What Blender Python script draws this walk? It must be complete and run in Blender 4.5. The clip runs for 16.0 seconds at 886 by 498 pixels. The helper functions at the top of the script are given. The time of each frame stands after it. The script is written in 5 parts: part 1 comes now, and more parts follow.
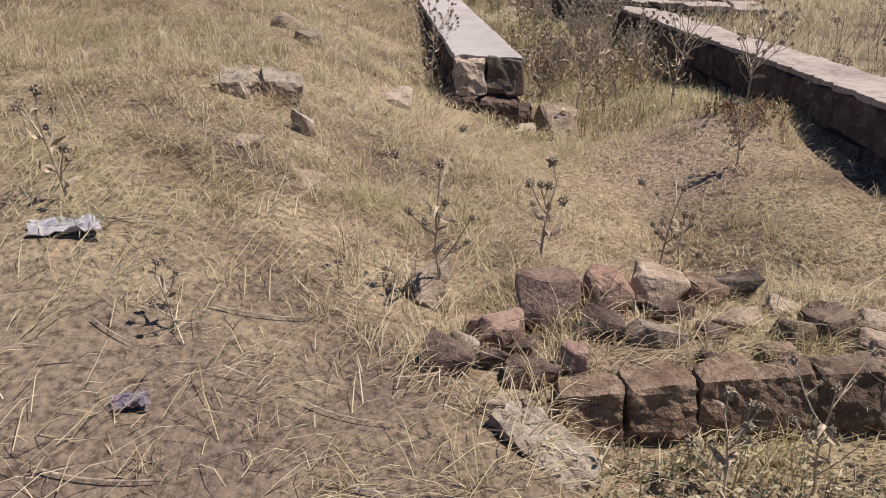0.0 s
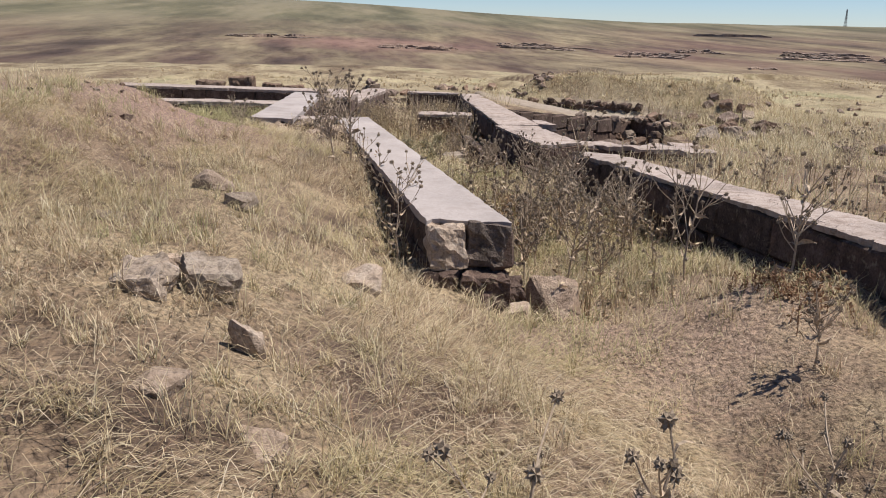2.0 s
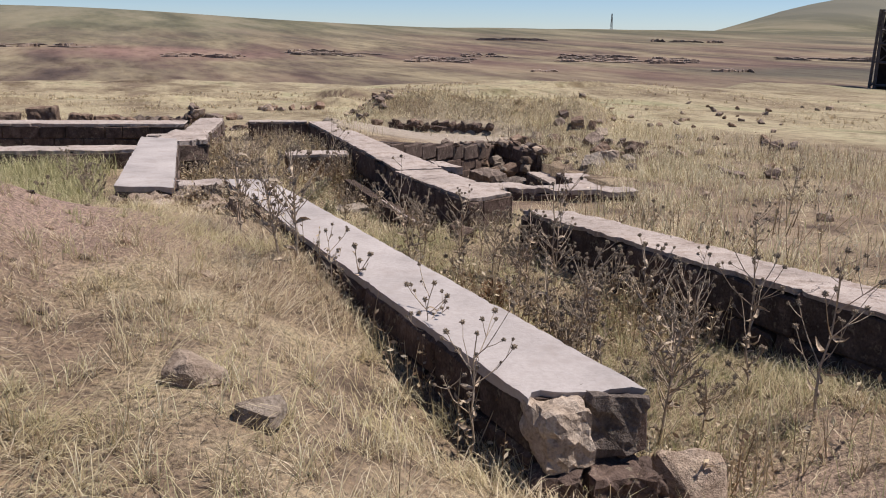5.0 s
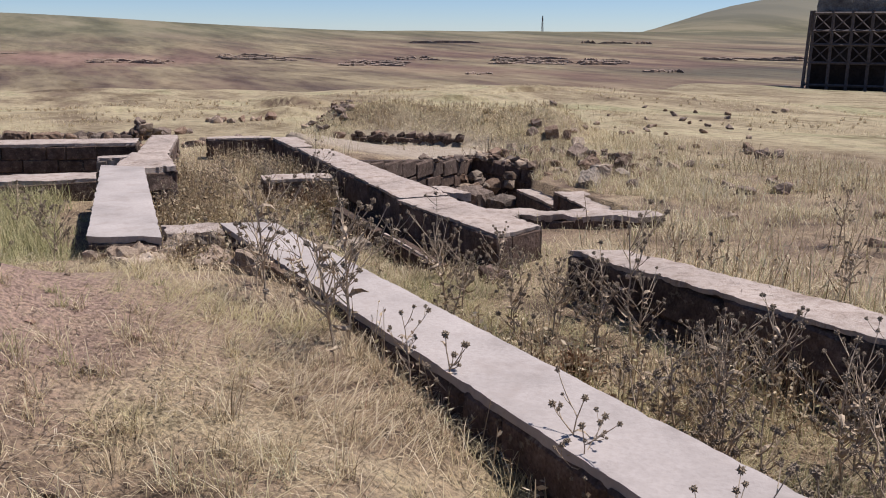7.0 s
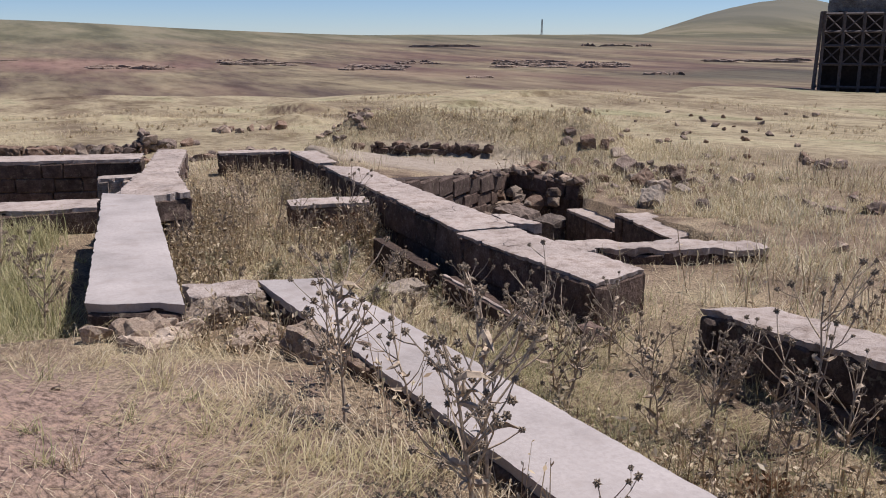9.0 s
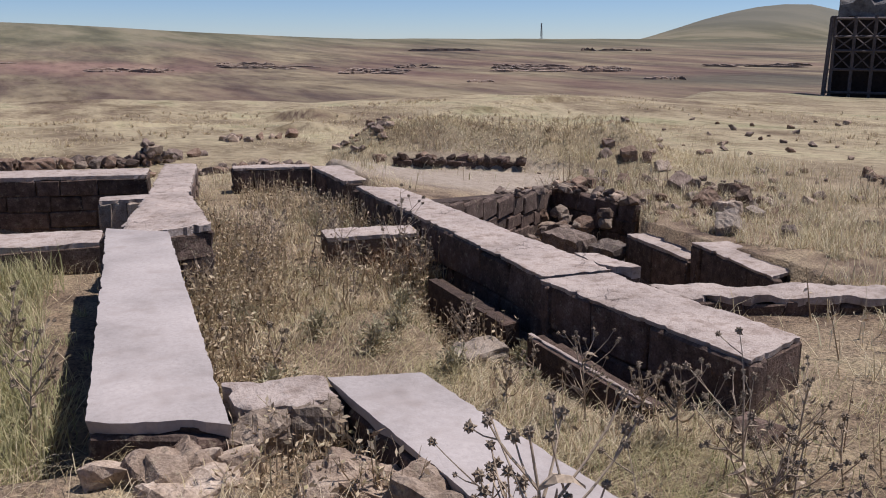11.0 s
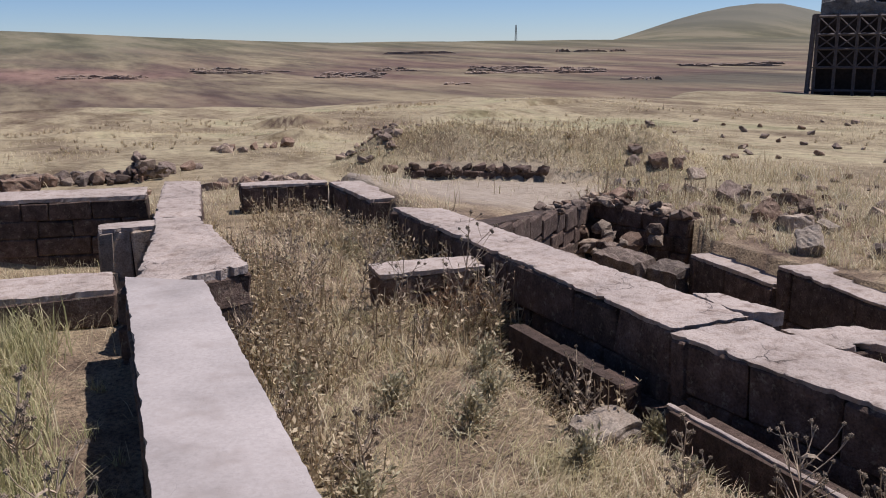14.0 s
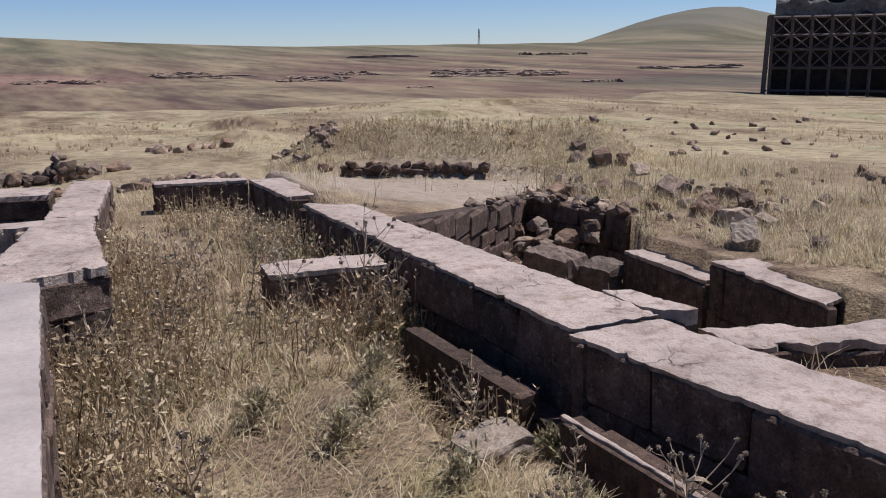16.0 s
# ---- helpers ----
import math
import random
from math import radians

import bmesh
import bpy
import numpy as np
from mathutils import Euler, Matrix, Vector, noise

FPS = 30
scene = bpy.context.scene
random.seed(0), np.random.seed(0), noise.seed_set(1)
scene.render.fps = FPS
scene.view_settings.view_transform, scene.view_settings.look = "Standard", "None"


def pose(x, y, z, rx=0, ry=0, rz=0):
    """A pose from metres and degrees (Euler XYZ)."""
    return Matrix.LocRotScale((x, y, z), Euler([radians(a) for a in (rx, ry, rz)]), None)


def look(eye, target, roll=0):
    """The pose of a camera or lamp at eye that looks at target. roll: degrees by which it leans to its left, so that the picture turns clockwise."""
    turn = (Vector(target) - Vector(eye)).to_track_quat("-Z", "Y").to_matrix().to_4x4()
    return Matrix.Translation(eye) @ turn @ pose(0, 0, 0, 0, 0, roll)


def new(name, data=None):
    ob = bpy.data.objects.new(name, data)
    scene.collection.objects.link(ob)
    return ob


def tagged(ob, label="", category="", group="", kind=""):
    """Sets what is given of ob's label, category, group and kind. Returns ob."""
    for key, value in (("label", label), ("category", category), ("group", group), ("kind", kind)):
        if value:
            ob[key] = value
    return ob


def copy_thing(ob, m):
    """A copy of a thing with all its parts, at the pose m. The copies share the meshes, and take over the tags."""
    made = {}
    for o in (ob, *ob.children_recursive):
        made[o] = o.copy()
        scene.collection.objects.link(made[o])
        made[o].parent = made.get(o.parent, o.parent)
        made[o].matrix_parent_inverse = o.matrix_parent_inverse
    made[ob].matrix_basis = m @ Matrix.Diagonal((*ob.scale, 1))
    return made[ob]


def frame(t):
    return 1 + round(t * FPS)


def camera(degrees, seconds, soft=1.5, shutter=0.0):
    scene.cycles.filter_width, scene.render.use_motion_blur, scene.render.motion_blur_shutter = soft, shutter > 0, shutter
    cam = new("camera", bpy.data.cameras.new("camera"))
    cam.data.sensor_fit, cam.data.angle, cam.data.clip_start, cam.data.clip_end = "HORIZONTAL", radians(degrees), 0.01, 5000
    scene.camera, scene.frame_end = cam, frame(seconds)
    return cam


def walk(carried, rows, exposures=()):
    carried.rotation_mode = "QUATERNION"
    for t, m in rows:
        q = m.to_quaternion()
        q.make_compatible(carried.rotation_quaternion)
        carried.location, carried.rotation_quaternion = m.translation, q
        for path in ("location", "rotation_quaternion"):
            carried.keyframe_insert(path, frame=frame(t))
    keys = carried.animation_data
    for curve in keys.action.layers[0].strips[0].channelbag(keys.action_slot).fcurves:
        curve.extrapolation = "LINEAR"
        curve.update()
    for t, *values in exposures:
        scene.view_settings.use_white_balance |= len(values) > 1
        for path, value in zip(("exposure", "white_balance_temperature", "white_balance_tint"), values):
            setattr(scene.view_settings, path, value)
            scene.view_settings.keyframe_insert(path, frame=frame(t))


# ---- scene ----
cam = camera(53.7, 16.0, soft=1.0)
PATH = [
    (0, (0.054, -0.084, 1.479), (0.07, 1.75, 0.681), 0.9),
    (0.5, (-0.018, 0.224, 1.486), (-0.043, 2.091, 0.767), 0.9),
    (1, (-0.061, 0.65, 1.412), (-0.102, 2.571, 0.857), 0.6),
    (1.5, (-0.18, 1.058, 1.395), (-0.191, 2.99, 0.88), 0.7),
    (2, (-0.318, 1.531, 1.352), (-0.105, 3.454, 0.845), 1.2),
    (2.5, (-0.483, 2.009, 1.369), (-0.076, 3.902, 0.867), 1.1),
    (3, (-0.671, 2.329, 1.444), (-0.195, 4.208, 0.951), 0.9),
    (3.5, (-0.863, 2.735, 1.464), (-0.347, 4.603, 0.972), 1.0),
    (4, (-1.141, 3.084, 1.537), (-0.607, 4.947, 1.044), 1.5),
    (4.2, (-1.21, 3.207, 1.56), (-0.659, 5.065, 1.068), 1.4),
    (6.3, (-1.565, 4.936, 1.724), (-0.783, 6.712, 1.241), 0.4),
    (6.5, (-1.612, 5.044, 1.706), (-0.826, 6.818, 1.224), 0.4),
    (7, (-1.728, 5.506, 1.722), (-0.94, 7.28, 1.241), 0.3),
    (7.5, (-1.728, 6.005, 1.741), (-0.939, 7.779, 1.26), 0.1),
    (8, (-1.74, 6.456, 1.725), (-0.952, 8.231, 1.247), 0.1),
    (8.5, (-1.687, 6.923, 1.691), (-0.9, 8.699, 1.214), -0.0),
    (9, (-1.639, 7.408, 1.69), (-0.851, 9.185, 1.217), -0.1),
    (9.2, (-1.65, 7.627, 1.673), (-0.86, 9.403, 1.204), -0.2),
    (11.3, (-1.578, 9.429, 1.679), (-0.787, 11.206, 1.215), 0.1),
    (11.5, (-1.603, 9.556, 1.696), (-0.816, 11.335, 1.231), 0.0),
    (12, (-1.753, 9.918, 1.664), (-0.966, 11.697, 1.2), 0.0),
    (12.5, (-1.885, 10.245, 1.658), (-1.096, 12.024, 1.197), 0.0),
    (13, (-1.913, 10.587, 1.681), (-1.124, 12.366, 1.221), 0.0),
    (13.5, (-1.896, 10.78, 1.669), (-1.106, 12.56, 1.211), -0.1),
    (14, (-1.764, 10.922, 1.651), (-0.926, 12.679, 1.192), -0.6),
    (14.5, (-1.597, 11.059, 1.619), (-0.723, 12.799, 1.161), -0.7),
    (15, (-1.41, 11.191, 1.582), (-0.523, 12.925, 1.126), -0.7),
    (15.5, (-1.214, 11.244, 1.492), (-0.313, 12.972, 1.039), -0.7),
    (16, (-0.972, 11.246, 1.432), (-0.064, 12.97, 0.98), -0.8),
]
walk(cam, [(t, look(eye, target, roll)) for t, eye, target, roll in PATH],
     [(0.0, 0.48, 6500, 13), (3.0, 0.42, 6450, 14), (7.0, 0.36, 6250, 16), (9.0, 0.28, 6150, 17), (12.5, 0.2, 6100, 18), (16.0, 0.2, 6100, 18)])

# ---- light ----
SUN_AZ, SUN_EL = 98.0, 63.0          # degrees clockwise from +y, degrees up
world = bpy.data.worlds.new("sky")
scene.world = world
world.use_nodes = True
wn = world.node_tree
sky = wn.nodes.new("ShaderNodeTexSky")
sky.sky_type, sky.sun_disc = "NISHITA", False
sky.sun_elevation, sky.sun_rotation = radians(SUN_EL), radians(SUN_AZ)
sky.altitude, sky.air_density, sky.dust_density, sky.ozone_density = 2000, 0.9, 0.05, 7.5
wn.nodes["Background"].inputs["Strength"].default_value = 0.075
wn.links.new(sky.outputs["Color"], wn.nodes["Background"].inputs["Color"])
sun = new("sun", bpy.data.lights.new("sun", "SUN"))
sun.data.energy, sun.data.angle, sun.data.color = 4.6, radians(0.5), (1.0, 0.94, 0.86)
sa, se = radians(SUN_AZ), radians(SUN_EL)
sun.matrix_world = look((math.sin(sa) * math.cos(se) * 60, math.cos(sa) * math.cos(se) * 60 + 12, math.sin(se) * 60), (0, 12, 0))


# ---- materials ----
def material(name, rough=0.9):
    m = bpy.data.materials.new(name)
    m.use_nodes = True
    t = m.node_tree
    b = t.nodes["Principled BSDF"]
    b.inputs["Roughness"].default_value = rough
    b.inputs["Specular IOR Level"].default_value = 0.2
    return m, t, b


def node(t, kind, **sets):
    n = t.nodes.new(kind)
    for k, v in sets.items():
        if k in n.inputs.keys():
            n.inputs[k].default_value = v
    return n


def noise_fac(t, scale, detail=5.0, rough=0.55, stretch=None, world_space=True):
    """A noise value at a real-world scale (features of about 1/scale metres)."""
    if world_space:
        out = t.nodes.new("ShaderNodeNewGeometry").outputs["Position"]
    else:
        out = t.nodes.new("ShaderNodeTexCoord").outputs["Object"]
    if stretch:
        mp = t.nodes.new("ShaderNodeMapping")
        mp.inputs["Scale"].default_value = stretch
        t.links.new(out, mp.inputs["Vector"])
        out = mp.outputs["Vector"]
    n = node(t, "ShaderNodeTexNoise", Scale=scale, Detail=detail, Roughness=rough)
    t.links.new(out, n.inputs["Vector"])
    return n.outputs["Fac"]


def ramp(t, fac, stops):
    r = t.nodes.new("ShaderNodeValToRGB")
    e = r.color_ramp.elements
    while len(e) < len(stops):
        e.new(0.5)
    for el, (p, c) in zip(e, stops):
        el.position, el.color = p, (*c, 1)
    t.links.new(fac, r.inputs["Fac"])
    return r.outputs["Color"]


def blend(t, fac, a, b, kind="MIX"):
    m = t.nodes.new("ShaderNodeMix")
    m.data_type, m.blend_type = "RGBA", kind
    for sock, v in ((m.inputs[0], fac), (m.inputs[6], a), (m.inputs[7], b)):
        if isinstance(v, (int, float)):
            sock.default_value = v
        elif isinstance(v, tuple):
            sock.default_value = (*v, 1)
        else:
            t.links.new(v, sock)
    return m.outputs[2]


def math_node(t, op, a, b=0.0, clamp=False):
    m = t.nodes.new("ShaderNodeMath")
    m.operation, m.use_clamp = op, clamp
    for sock, v in ((m.inputs[0], a), (m.inputs[1], b)):
        if isinstance(v, (int, float)):
            sock.default_value = v
        else:
            t.links.new(v, sock)
    return m.outputs[0]


def relief(t, b, fac, strength, dist):
    bump = node(t, "ShaderNodeBump", Strength=strength, Distance=dist)
    t.links.new(fac, bump.inputs["Height"])
    t.links.new(bump.outputs["Normal"], b.inputs["Normal"])


def stone_material(name, dark, mid, light, scale=9.0, bump=0.02, lichen=0.0, vary=0.25):
    m, t, b = material(name, 0.92)
    col = ramp(t, noise_fac(t, scale), ((0.3, dark), (0.5, mid), (0.72, light)))
    col = blend(t, ramp(t, noise_fac(t, scale * 9, 3), ((0.35, (0.55, 0.55, 0.55)), (0.6, (1.1, 1.08, 1.05)))), col, col)
    info = t.nodes.new("ShaderNodeObjectInfo")
    grain = ramp(t, noise_fac(t, scale * 7, 4), ((0.3, (0.6, 0.58, 0.56)), (0.55, (1, 1, 1)), (0.8, (1.2, 1.18, 1.12))))
    col = blend(t, 1.0, col, grain, "MULTIPLY")
    each = ramp(t, info.outputs["Random"], ((0.0, (1 - vary, 1 - vary, 1 - vary)), (0.5, (1.0, 0.96, 0.93)), (1.0, (1 + vary, 1 + vary * 0.7, 1 + vary * 0.5))))
    col = blend(t, 1.0, col, each, "MULTIPLY")
    if lichen:
        spot = ramp(t, noise_fac(t, 14, 4, 0.7), ((0.58, (0, 0, 0)), (0.66, (1, 1, 1))))
        col = blend(t, math_node(t, "MULTIPLY", spot, lichen), col, (0.42, 0.38, 0.26))
    t.links.new(col, b.inputs["Base Color"])
    rough_fac = math_node(t, "ADD", noise_fac(t, scale * 2.2, 6, 0.65), math_node(t, "MULTIPLY", noise_fac(t, scale * 12, 3), 0.35))
    relief(t, b, rough_fac, 0.8, bump)
    return m


M_TUFF = stone_material("dark_tuff", (0.065, 0.046, 0.038), (0.11, 0.08, 0.066), (0.175, 0.132, 0.11), 8, 0.025, 0.25)
M_CORE = stone_material("wall_core", (0.06, 0.043, 0.035), (0.1, 0.072, 0.058), (0.14, 0.1, 0.085), 12, 0.03)
M_RED = stone_material("red_tuff", (0.165, 0.105, 0.08), (0.26, 0.175, 0.14), (0.36, 0.265, 0.215), 7, 0.02, 0.2)
M_TAN = stone_material("tan_stone", (0.19, 0.145, 0.11), (0.3, 0.24, 0.185), (0.39, 0.325, 0.26), 9, 0.025, 0.25)
M_PALE = stone_material("pale_stone", (0.26, 0.21, 0.16), (0.38, 0.315, 0.25), (0.47, 0.41, 0.34), 9, 0.02, 0.15)
M_GREYB = stone_material("grey_brown_tuff", (0.1, 0.08, 0.067), (0.175, 0.14, 0.117), (0.27, 0.222, 0.187), 8, 0.03, 0.2)
M_BROWN = stone_material("brown_tuff", (0.115, 0.076, 0.056), (0.195, 0.138, 0.102), (0.305, 0.23, 0.175), 9, 0.03, 0.3)


def cap_material(name, base, crack):
    m, t, b = material(name, 0.88)
    lo = tuple(c * 0.78 for c in base)
    hi = tuple(min(1, c * 1.14) for c in base)
    col = ramp(t, noise_fac(t, 1.3, 6, 0.6), ((0.32, lo), (0.5, base), (0.68, hi)))
    fine = ramp(t, noise_fac(t, 40, 4), ((0.3, (0.9, 0.895, 0.89)), (0.6, (1.03, 1.03, 1.03))))
    col = blend(t, 1.0, col, fine, "MULTIPLY")
    stain = ramp(t, noise_fac(t, 5, 6, 0.7), ((0.52, (1, 1, 1)), (0.7, (0.58, 0.52, 0.47))))
    col = blend(t, 0.25 + 0.75 * crack, col, blend(t, 1.0, col, stain, "MULTIPLY"))
    geo = t.nodes.new("ShaderNodeNewGeometry")
    wob = node(t, "ShaderNodeTexNoise", Scale=5.0, Detail=5.0)
    t.links.new(geo.outputs["Position"], wob.inputs["Vector"])
    push = t.nodes.new("ShaderNodeVectorMath")
    push.operation = "MULTIPLY_ADD"
    push.inputs[1].default_value = (0.35, 0.35, 0.1)
    t.links.new(wob.outputs["Color"], push.inputs[0])
    t.links.new(geo.outputs["Position"], push.inputs[2])
    cell = node(t, "ShaderNodeTexVoronoi", Scale=1.1 + 0.9 * crack)
    cell.feature = "DISTANCE_TO_EDGE"
    t.links.new(push.outputs[0], cell.inputs["Vector"])
    line = ramp(t, cell.outputs["Distance"], ((0.0, (1, 1, 1)), (0.004 + 0.006 * crack, (0, 0, 0))))
    some = ramp(t, noise_fac(t, 0.9, 3), ((0.5, (0, 0, 0)), (0.6, (crack, crack, crack))))
    gap = math_node(t, "MULTIPLY", line, some)
    col = blend(t, math_node(t, "MULTIPLY", gap, 0.6 * crack), col, (0.12, 0.09, 0.075))
    scab = ramp(t, noise_fac(t, 11, 7, 0.72), ((0.5, (1, 1, 1)), (0.6, (0.62, 0.57, 0.53)), (0.68, (0.4, 0.34, 0.3))))
    col = blend(t, 0.8 * crack ** 2, col, blend(t, 1.0, col, scab, "MULTIPLY"))
    t.links.new(col, b.inputs["Base Color"])
    height = math_node(t, "SUBTRACT", math_node(t, "ADD", noise_fac(t, 45, 5), noise_fac(t, 7, 5)), math_node(t, "MULTIPLY", gap, 1.5))
    relief(t, b, height, 0.15 + 0.7 * crack, 0.006 + 0.016 * crack)
    return m


M_CAP = cap_material("mortar_cap", (0.37, 0.33, 0.305), 0.2)
M_CAP_OLD = cap_material("weathered_cap", (0.4, 0.335, 0.29), 0.85)


def ground_material():
    m, t, b = material("dry_ground", 0.97)
    geo = t.nodes.new("ShaderNodeNewGeometry")
    xyz = t.nodes.new("ShaderNodeSeparateXYZ")
    t.links.new(geo.outputs["Position"], xyz.inputs[0])
    straw = ramp(t, noise_fac(t, 1.1, 6, 0.65), ((0.34, (0.085, 0.06, 0.044)), (0.46, (0.2, 0.147, 0.1)), (0.6, (0.31, 0.245, 0.16)), (0.75, (0.27, 0.23, 0.14))))
    fibre = ramp(t, noise_fac(t, 38, 4, 0.7, (1, 0.75, 1)), ((0.36, (0.45, 0.42, 0.4)), (0.5, (1, 1, 1)), (0.66, (1.5, 1.45, 1.36))))
    near = blend(t, 1.0, straw, fibre, "MULTIPLY")
    pink = ramp(t, noise_fac(t, 0.35, 4, 0.6), ((0.52, (0, 0, 0)), (0.66, (1, 1, 1))))
    near = blend(t, math_node(t, "MULTIPLY", pink, 0.35), near, (0.29, 0.2, 0.16))
    for place, lo, hi, soil in (((-1.1, 1.5, 0.0), 0.8, 2.0, (0.155, 0.115, 0.09)), ((-2.6, 10.7, 0.2), 0.9, 2.3, (0.3, 0.21, 0.17)), ((1.7, 6.4, -0.55), 0.5, 1.4, (0.32, 0.235, 0.178))):
        trod = t.nodes.new("ShaderNodeVectorMath")
        trod.operation = "DISTANCE"
        trod.inputs[1].default_value = place
        t.links.new(geo.outputs["Position"], trod.inputs[0])
        worn = t.nodes.new("ShaderNodeMapRange")
        worn.inputs["From Min"].default_value, worn.inputs["From Max"].default_value = hi, lo
        t.links.new(math_node(t, "ADD", trod.outputs["Value"], math_node(t, "MULTIPLY", math_node(t, "SUBTRACT", noise_fac(t, 2.2, 6, 0.65), 0.5), 2.2)), worn.inputs["Value"])
        near = blend(t, math_node(t, "MULTIPLY", worn.outputs["Result"], 0.75), near, blend(t, 1.0, soil, fibre, "MULTIPLY"))
    broad = ramp(t, noise_fac(t, 0.2, 7, 0.66, (1, 0.35, 1)), ((0.36, (0.17, 0.126, 0.085)), (0.46, (0.28, 0.23, 0.148)), (0.55, (0.37, 0.315, 0.205)), (0.64, (0.29, 0.27, 0.16))))
    broad = blend(t, 1.0, broad, ramp(t, noise_fac(t, 0.55, 6, 0.7, (1, 0.4, 1)), ((0.36, (0.55, 0.5, 0.45)), (0.48, (0.95, 0.94, 0.92)), (0.62, (1.08, 1.08, 1.05)))), "MULTIPLY")
    broad = blend(t, 1.0, broad, ramp(t, noise_fac(t, 3.0, 5, 0.7), ((0.35, (0.62, 0.58, 0.55)), (0.52, (1, 1, 1)), (0.7, (1.15, 1.12, 1.08)))), "MULTIPLY")
    away = t.nodes.new("ShaderNodeVectorMath")
    away.operation = "DISTANCE"
    away.inputs[1].default_value = (1, 10, 0)
    t.links.new(geo.outputs["Position"], away.inputs[0])
    mid = t.nodes.new("ShaderNodeMapRange")
    mid.inputs["From Min"].default_value, mid.inputs["From Max"].default_value = 12.0, 22.0
    t.links.new(away.outputs["Value"], mid.inputs["Value"])
    near = blend(t, mid.outputs["Result"], near, broad)
    flat_soil = t.nodes.new("ShaderNodeVectorMath")
    flat_soil.operation = "DISTANCE"
    flat_soil.inputs[1].default_value = (5.6, 25.0, -1.0)
    t.links.new(geo.outputs["Position"], flat_soil.inputs[0])
    swept = t.nodes.new("ShaderNodeMapRange")
    swept.inputs["From Min"].default_value, swept.inputs["From Max"].default_value = 4.2, 2.6
    t.links.new(math_node(t, "ADD", flat_soil.outputs["Value"], math_node(t, "MULTIPLY", math_node(t, "SUBTRACT", noise_fac(t, 1.2, 5, 0.6), 0.5), 1.5)), swept.inputs["Value"])
    near = blend(t, math_node(t, "MULTIPLY", swept.outputs["Result"], 0.85), near, blend(t, 1.0, (0.36, 0.305, 0.245), ramp(t, noise_fac(t, 6, 6, 0.65), ((0.35, (0.78, 0.75, 0.72)), (0.6, (1.08, 1.08, 1.07)))), "MULTIPLY"))
    flank = t.nodes.new("ShaderNodeSeparateXYZ")
    t.links.new(geo.outputs["Normal"], flank.inputs[0])
    steep = t.nodes.new("ShaderNodeMapRange")
    steep.inputs["From Min"].default_value, steep.inputs["From Max"].default_value = 0.9, 0.72
    t.links.new(flank.outputs["Z"], steep.inputs["Value"])
    near = blend(t, math_node(t, "MULTIPLY", steep.outputs["Result"], mid.outputs["Result"]), near, blend(t, 1.0, (0.15, 0.105, 0.078), fibre, "MULTIPLY"))
    # far slopes: bands of dry grass, bare red earth and greener fields
    wide = ramp(t, noise_fac(t, 0.03, 8, 0.62, (1, 0.2, 1)), ((0.36, (0.065, 0.046, 0.038)), (0.45, (0.12, 0.088, 0.064)), (0.53, (0.17, 0.136, 0.09)), (0.62, (0.25, 0.205, 0.13))))
    patch = ramp(t, noise_fac(t, 0.12, 6, 0.7, (1, 0.25, 1)), ((0.36, (0.6, 0.56, 0.53)), (0.5, (0.95, 0.94, 0.92)), (0.66, (1.15, 1.15, 1.1))))
    far = blend(t, 1.0, wide, patch, "MULTIPLY")
    red = ramp(t, noise_fac(t, 0.011, 4, 0.55, (1, 0.3, 1)), ((0.46, (0, 0, 0)), (0.6, (1, 1, 1))))
    far = blend(t, math_node(t, "MULTIPLY", red, 0.28), far, (0.2, 0.11, 0.09))
    spot = t.nodes.new("ShaderNodeVectorMath")
    spot.operation = "DISTANCE"
    spot.inputs[1].default_value = (20, 540, -12)
    t.links.new(geo.outputs["Position"], spot.inputs[0])
    earth = t.nodes.new("ShaderNodeMapRange")
    earth.inputs["From Min"].default_value, earth.inputs["From Max"].default_value = 130.0, 60.0
    t.links.new(math_node(t, "ADD", spot.outputs["Value"], math_node(t, "MULTIPLY", noise_fac(t, 0.03, 5), 60.0)), earth.inputs["Value"])
    high = t.nodes.new("ShaderNodeMapRange")
    high.inputs["From Min"].default_value, high.inputs["From Max"].default_value = -15.0, 2.0
    t.links.new(xyz.outputs["Z"], high.inputs["Value"])
    field = ramp(t, noise_fac(t, 0.012, 7, 0.62, (1, 0.2, 1)), ((0.42, (0.09, 0.088, 0.052)), (0.5, (0.14, 0.132, 0.08)), (0.58, (0.2, 0.178, 0.115))))
    far = blend(t, math_node(t, "MULTIPLY", high.outputs["Result"], 0.85), far, field)
    peak = t.nodes.new("ShaderNodeMapRange")
    peak.inputs["From Min"].default_value, peak.inputs["From Max"].default_value = 12.0, 50.0
    t.links.new(xyz.outputs["Z"], peak.inputs["Value"])
    far = blend(t, math_node(t, "MULTIPLY", peak.outputs["Result"], 0.8), far, (0.14, 0.135, 0.105))
    far = blend(t, math_node(t, "MULTIPLY", earth.outputs["Result"], 0.6), far, blend(t, 1.0, (0.25, 0.15, 0.125), patch, "MULTIPLY"))
    # dark olive patch painted for the shade on the slope round the gully
    gully = t.nodes.new("ShaderNodeVectorMath")
    gully.operation = "DISTANCE"
    gully.inputs[1].default_value = (325, 340, -12)
    t.links.new(geo.outputs["Position"], gully.inputs[0])
    slope_shade = t.nodes.new("ShaderNodeMapRange")
    slope_shade.inputs["From Min"].default_value, slope_shade.inputs["From Max"].default_value = 120.0, 70.0
    t.links.new(math_node(t, "ADD", gully.outputs["Value"], math_node(t, "MULTIPLY", noise_fac(t, 0.03, 5), 60.0)), slope_shade.inputs["Value"])
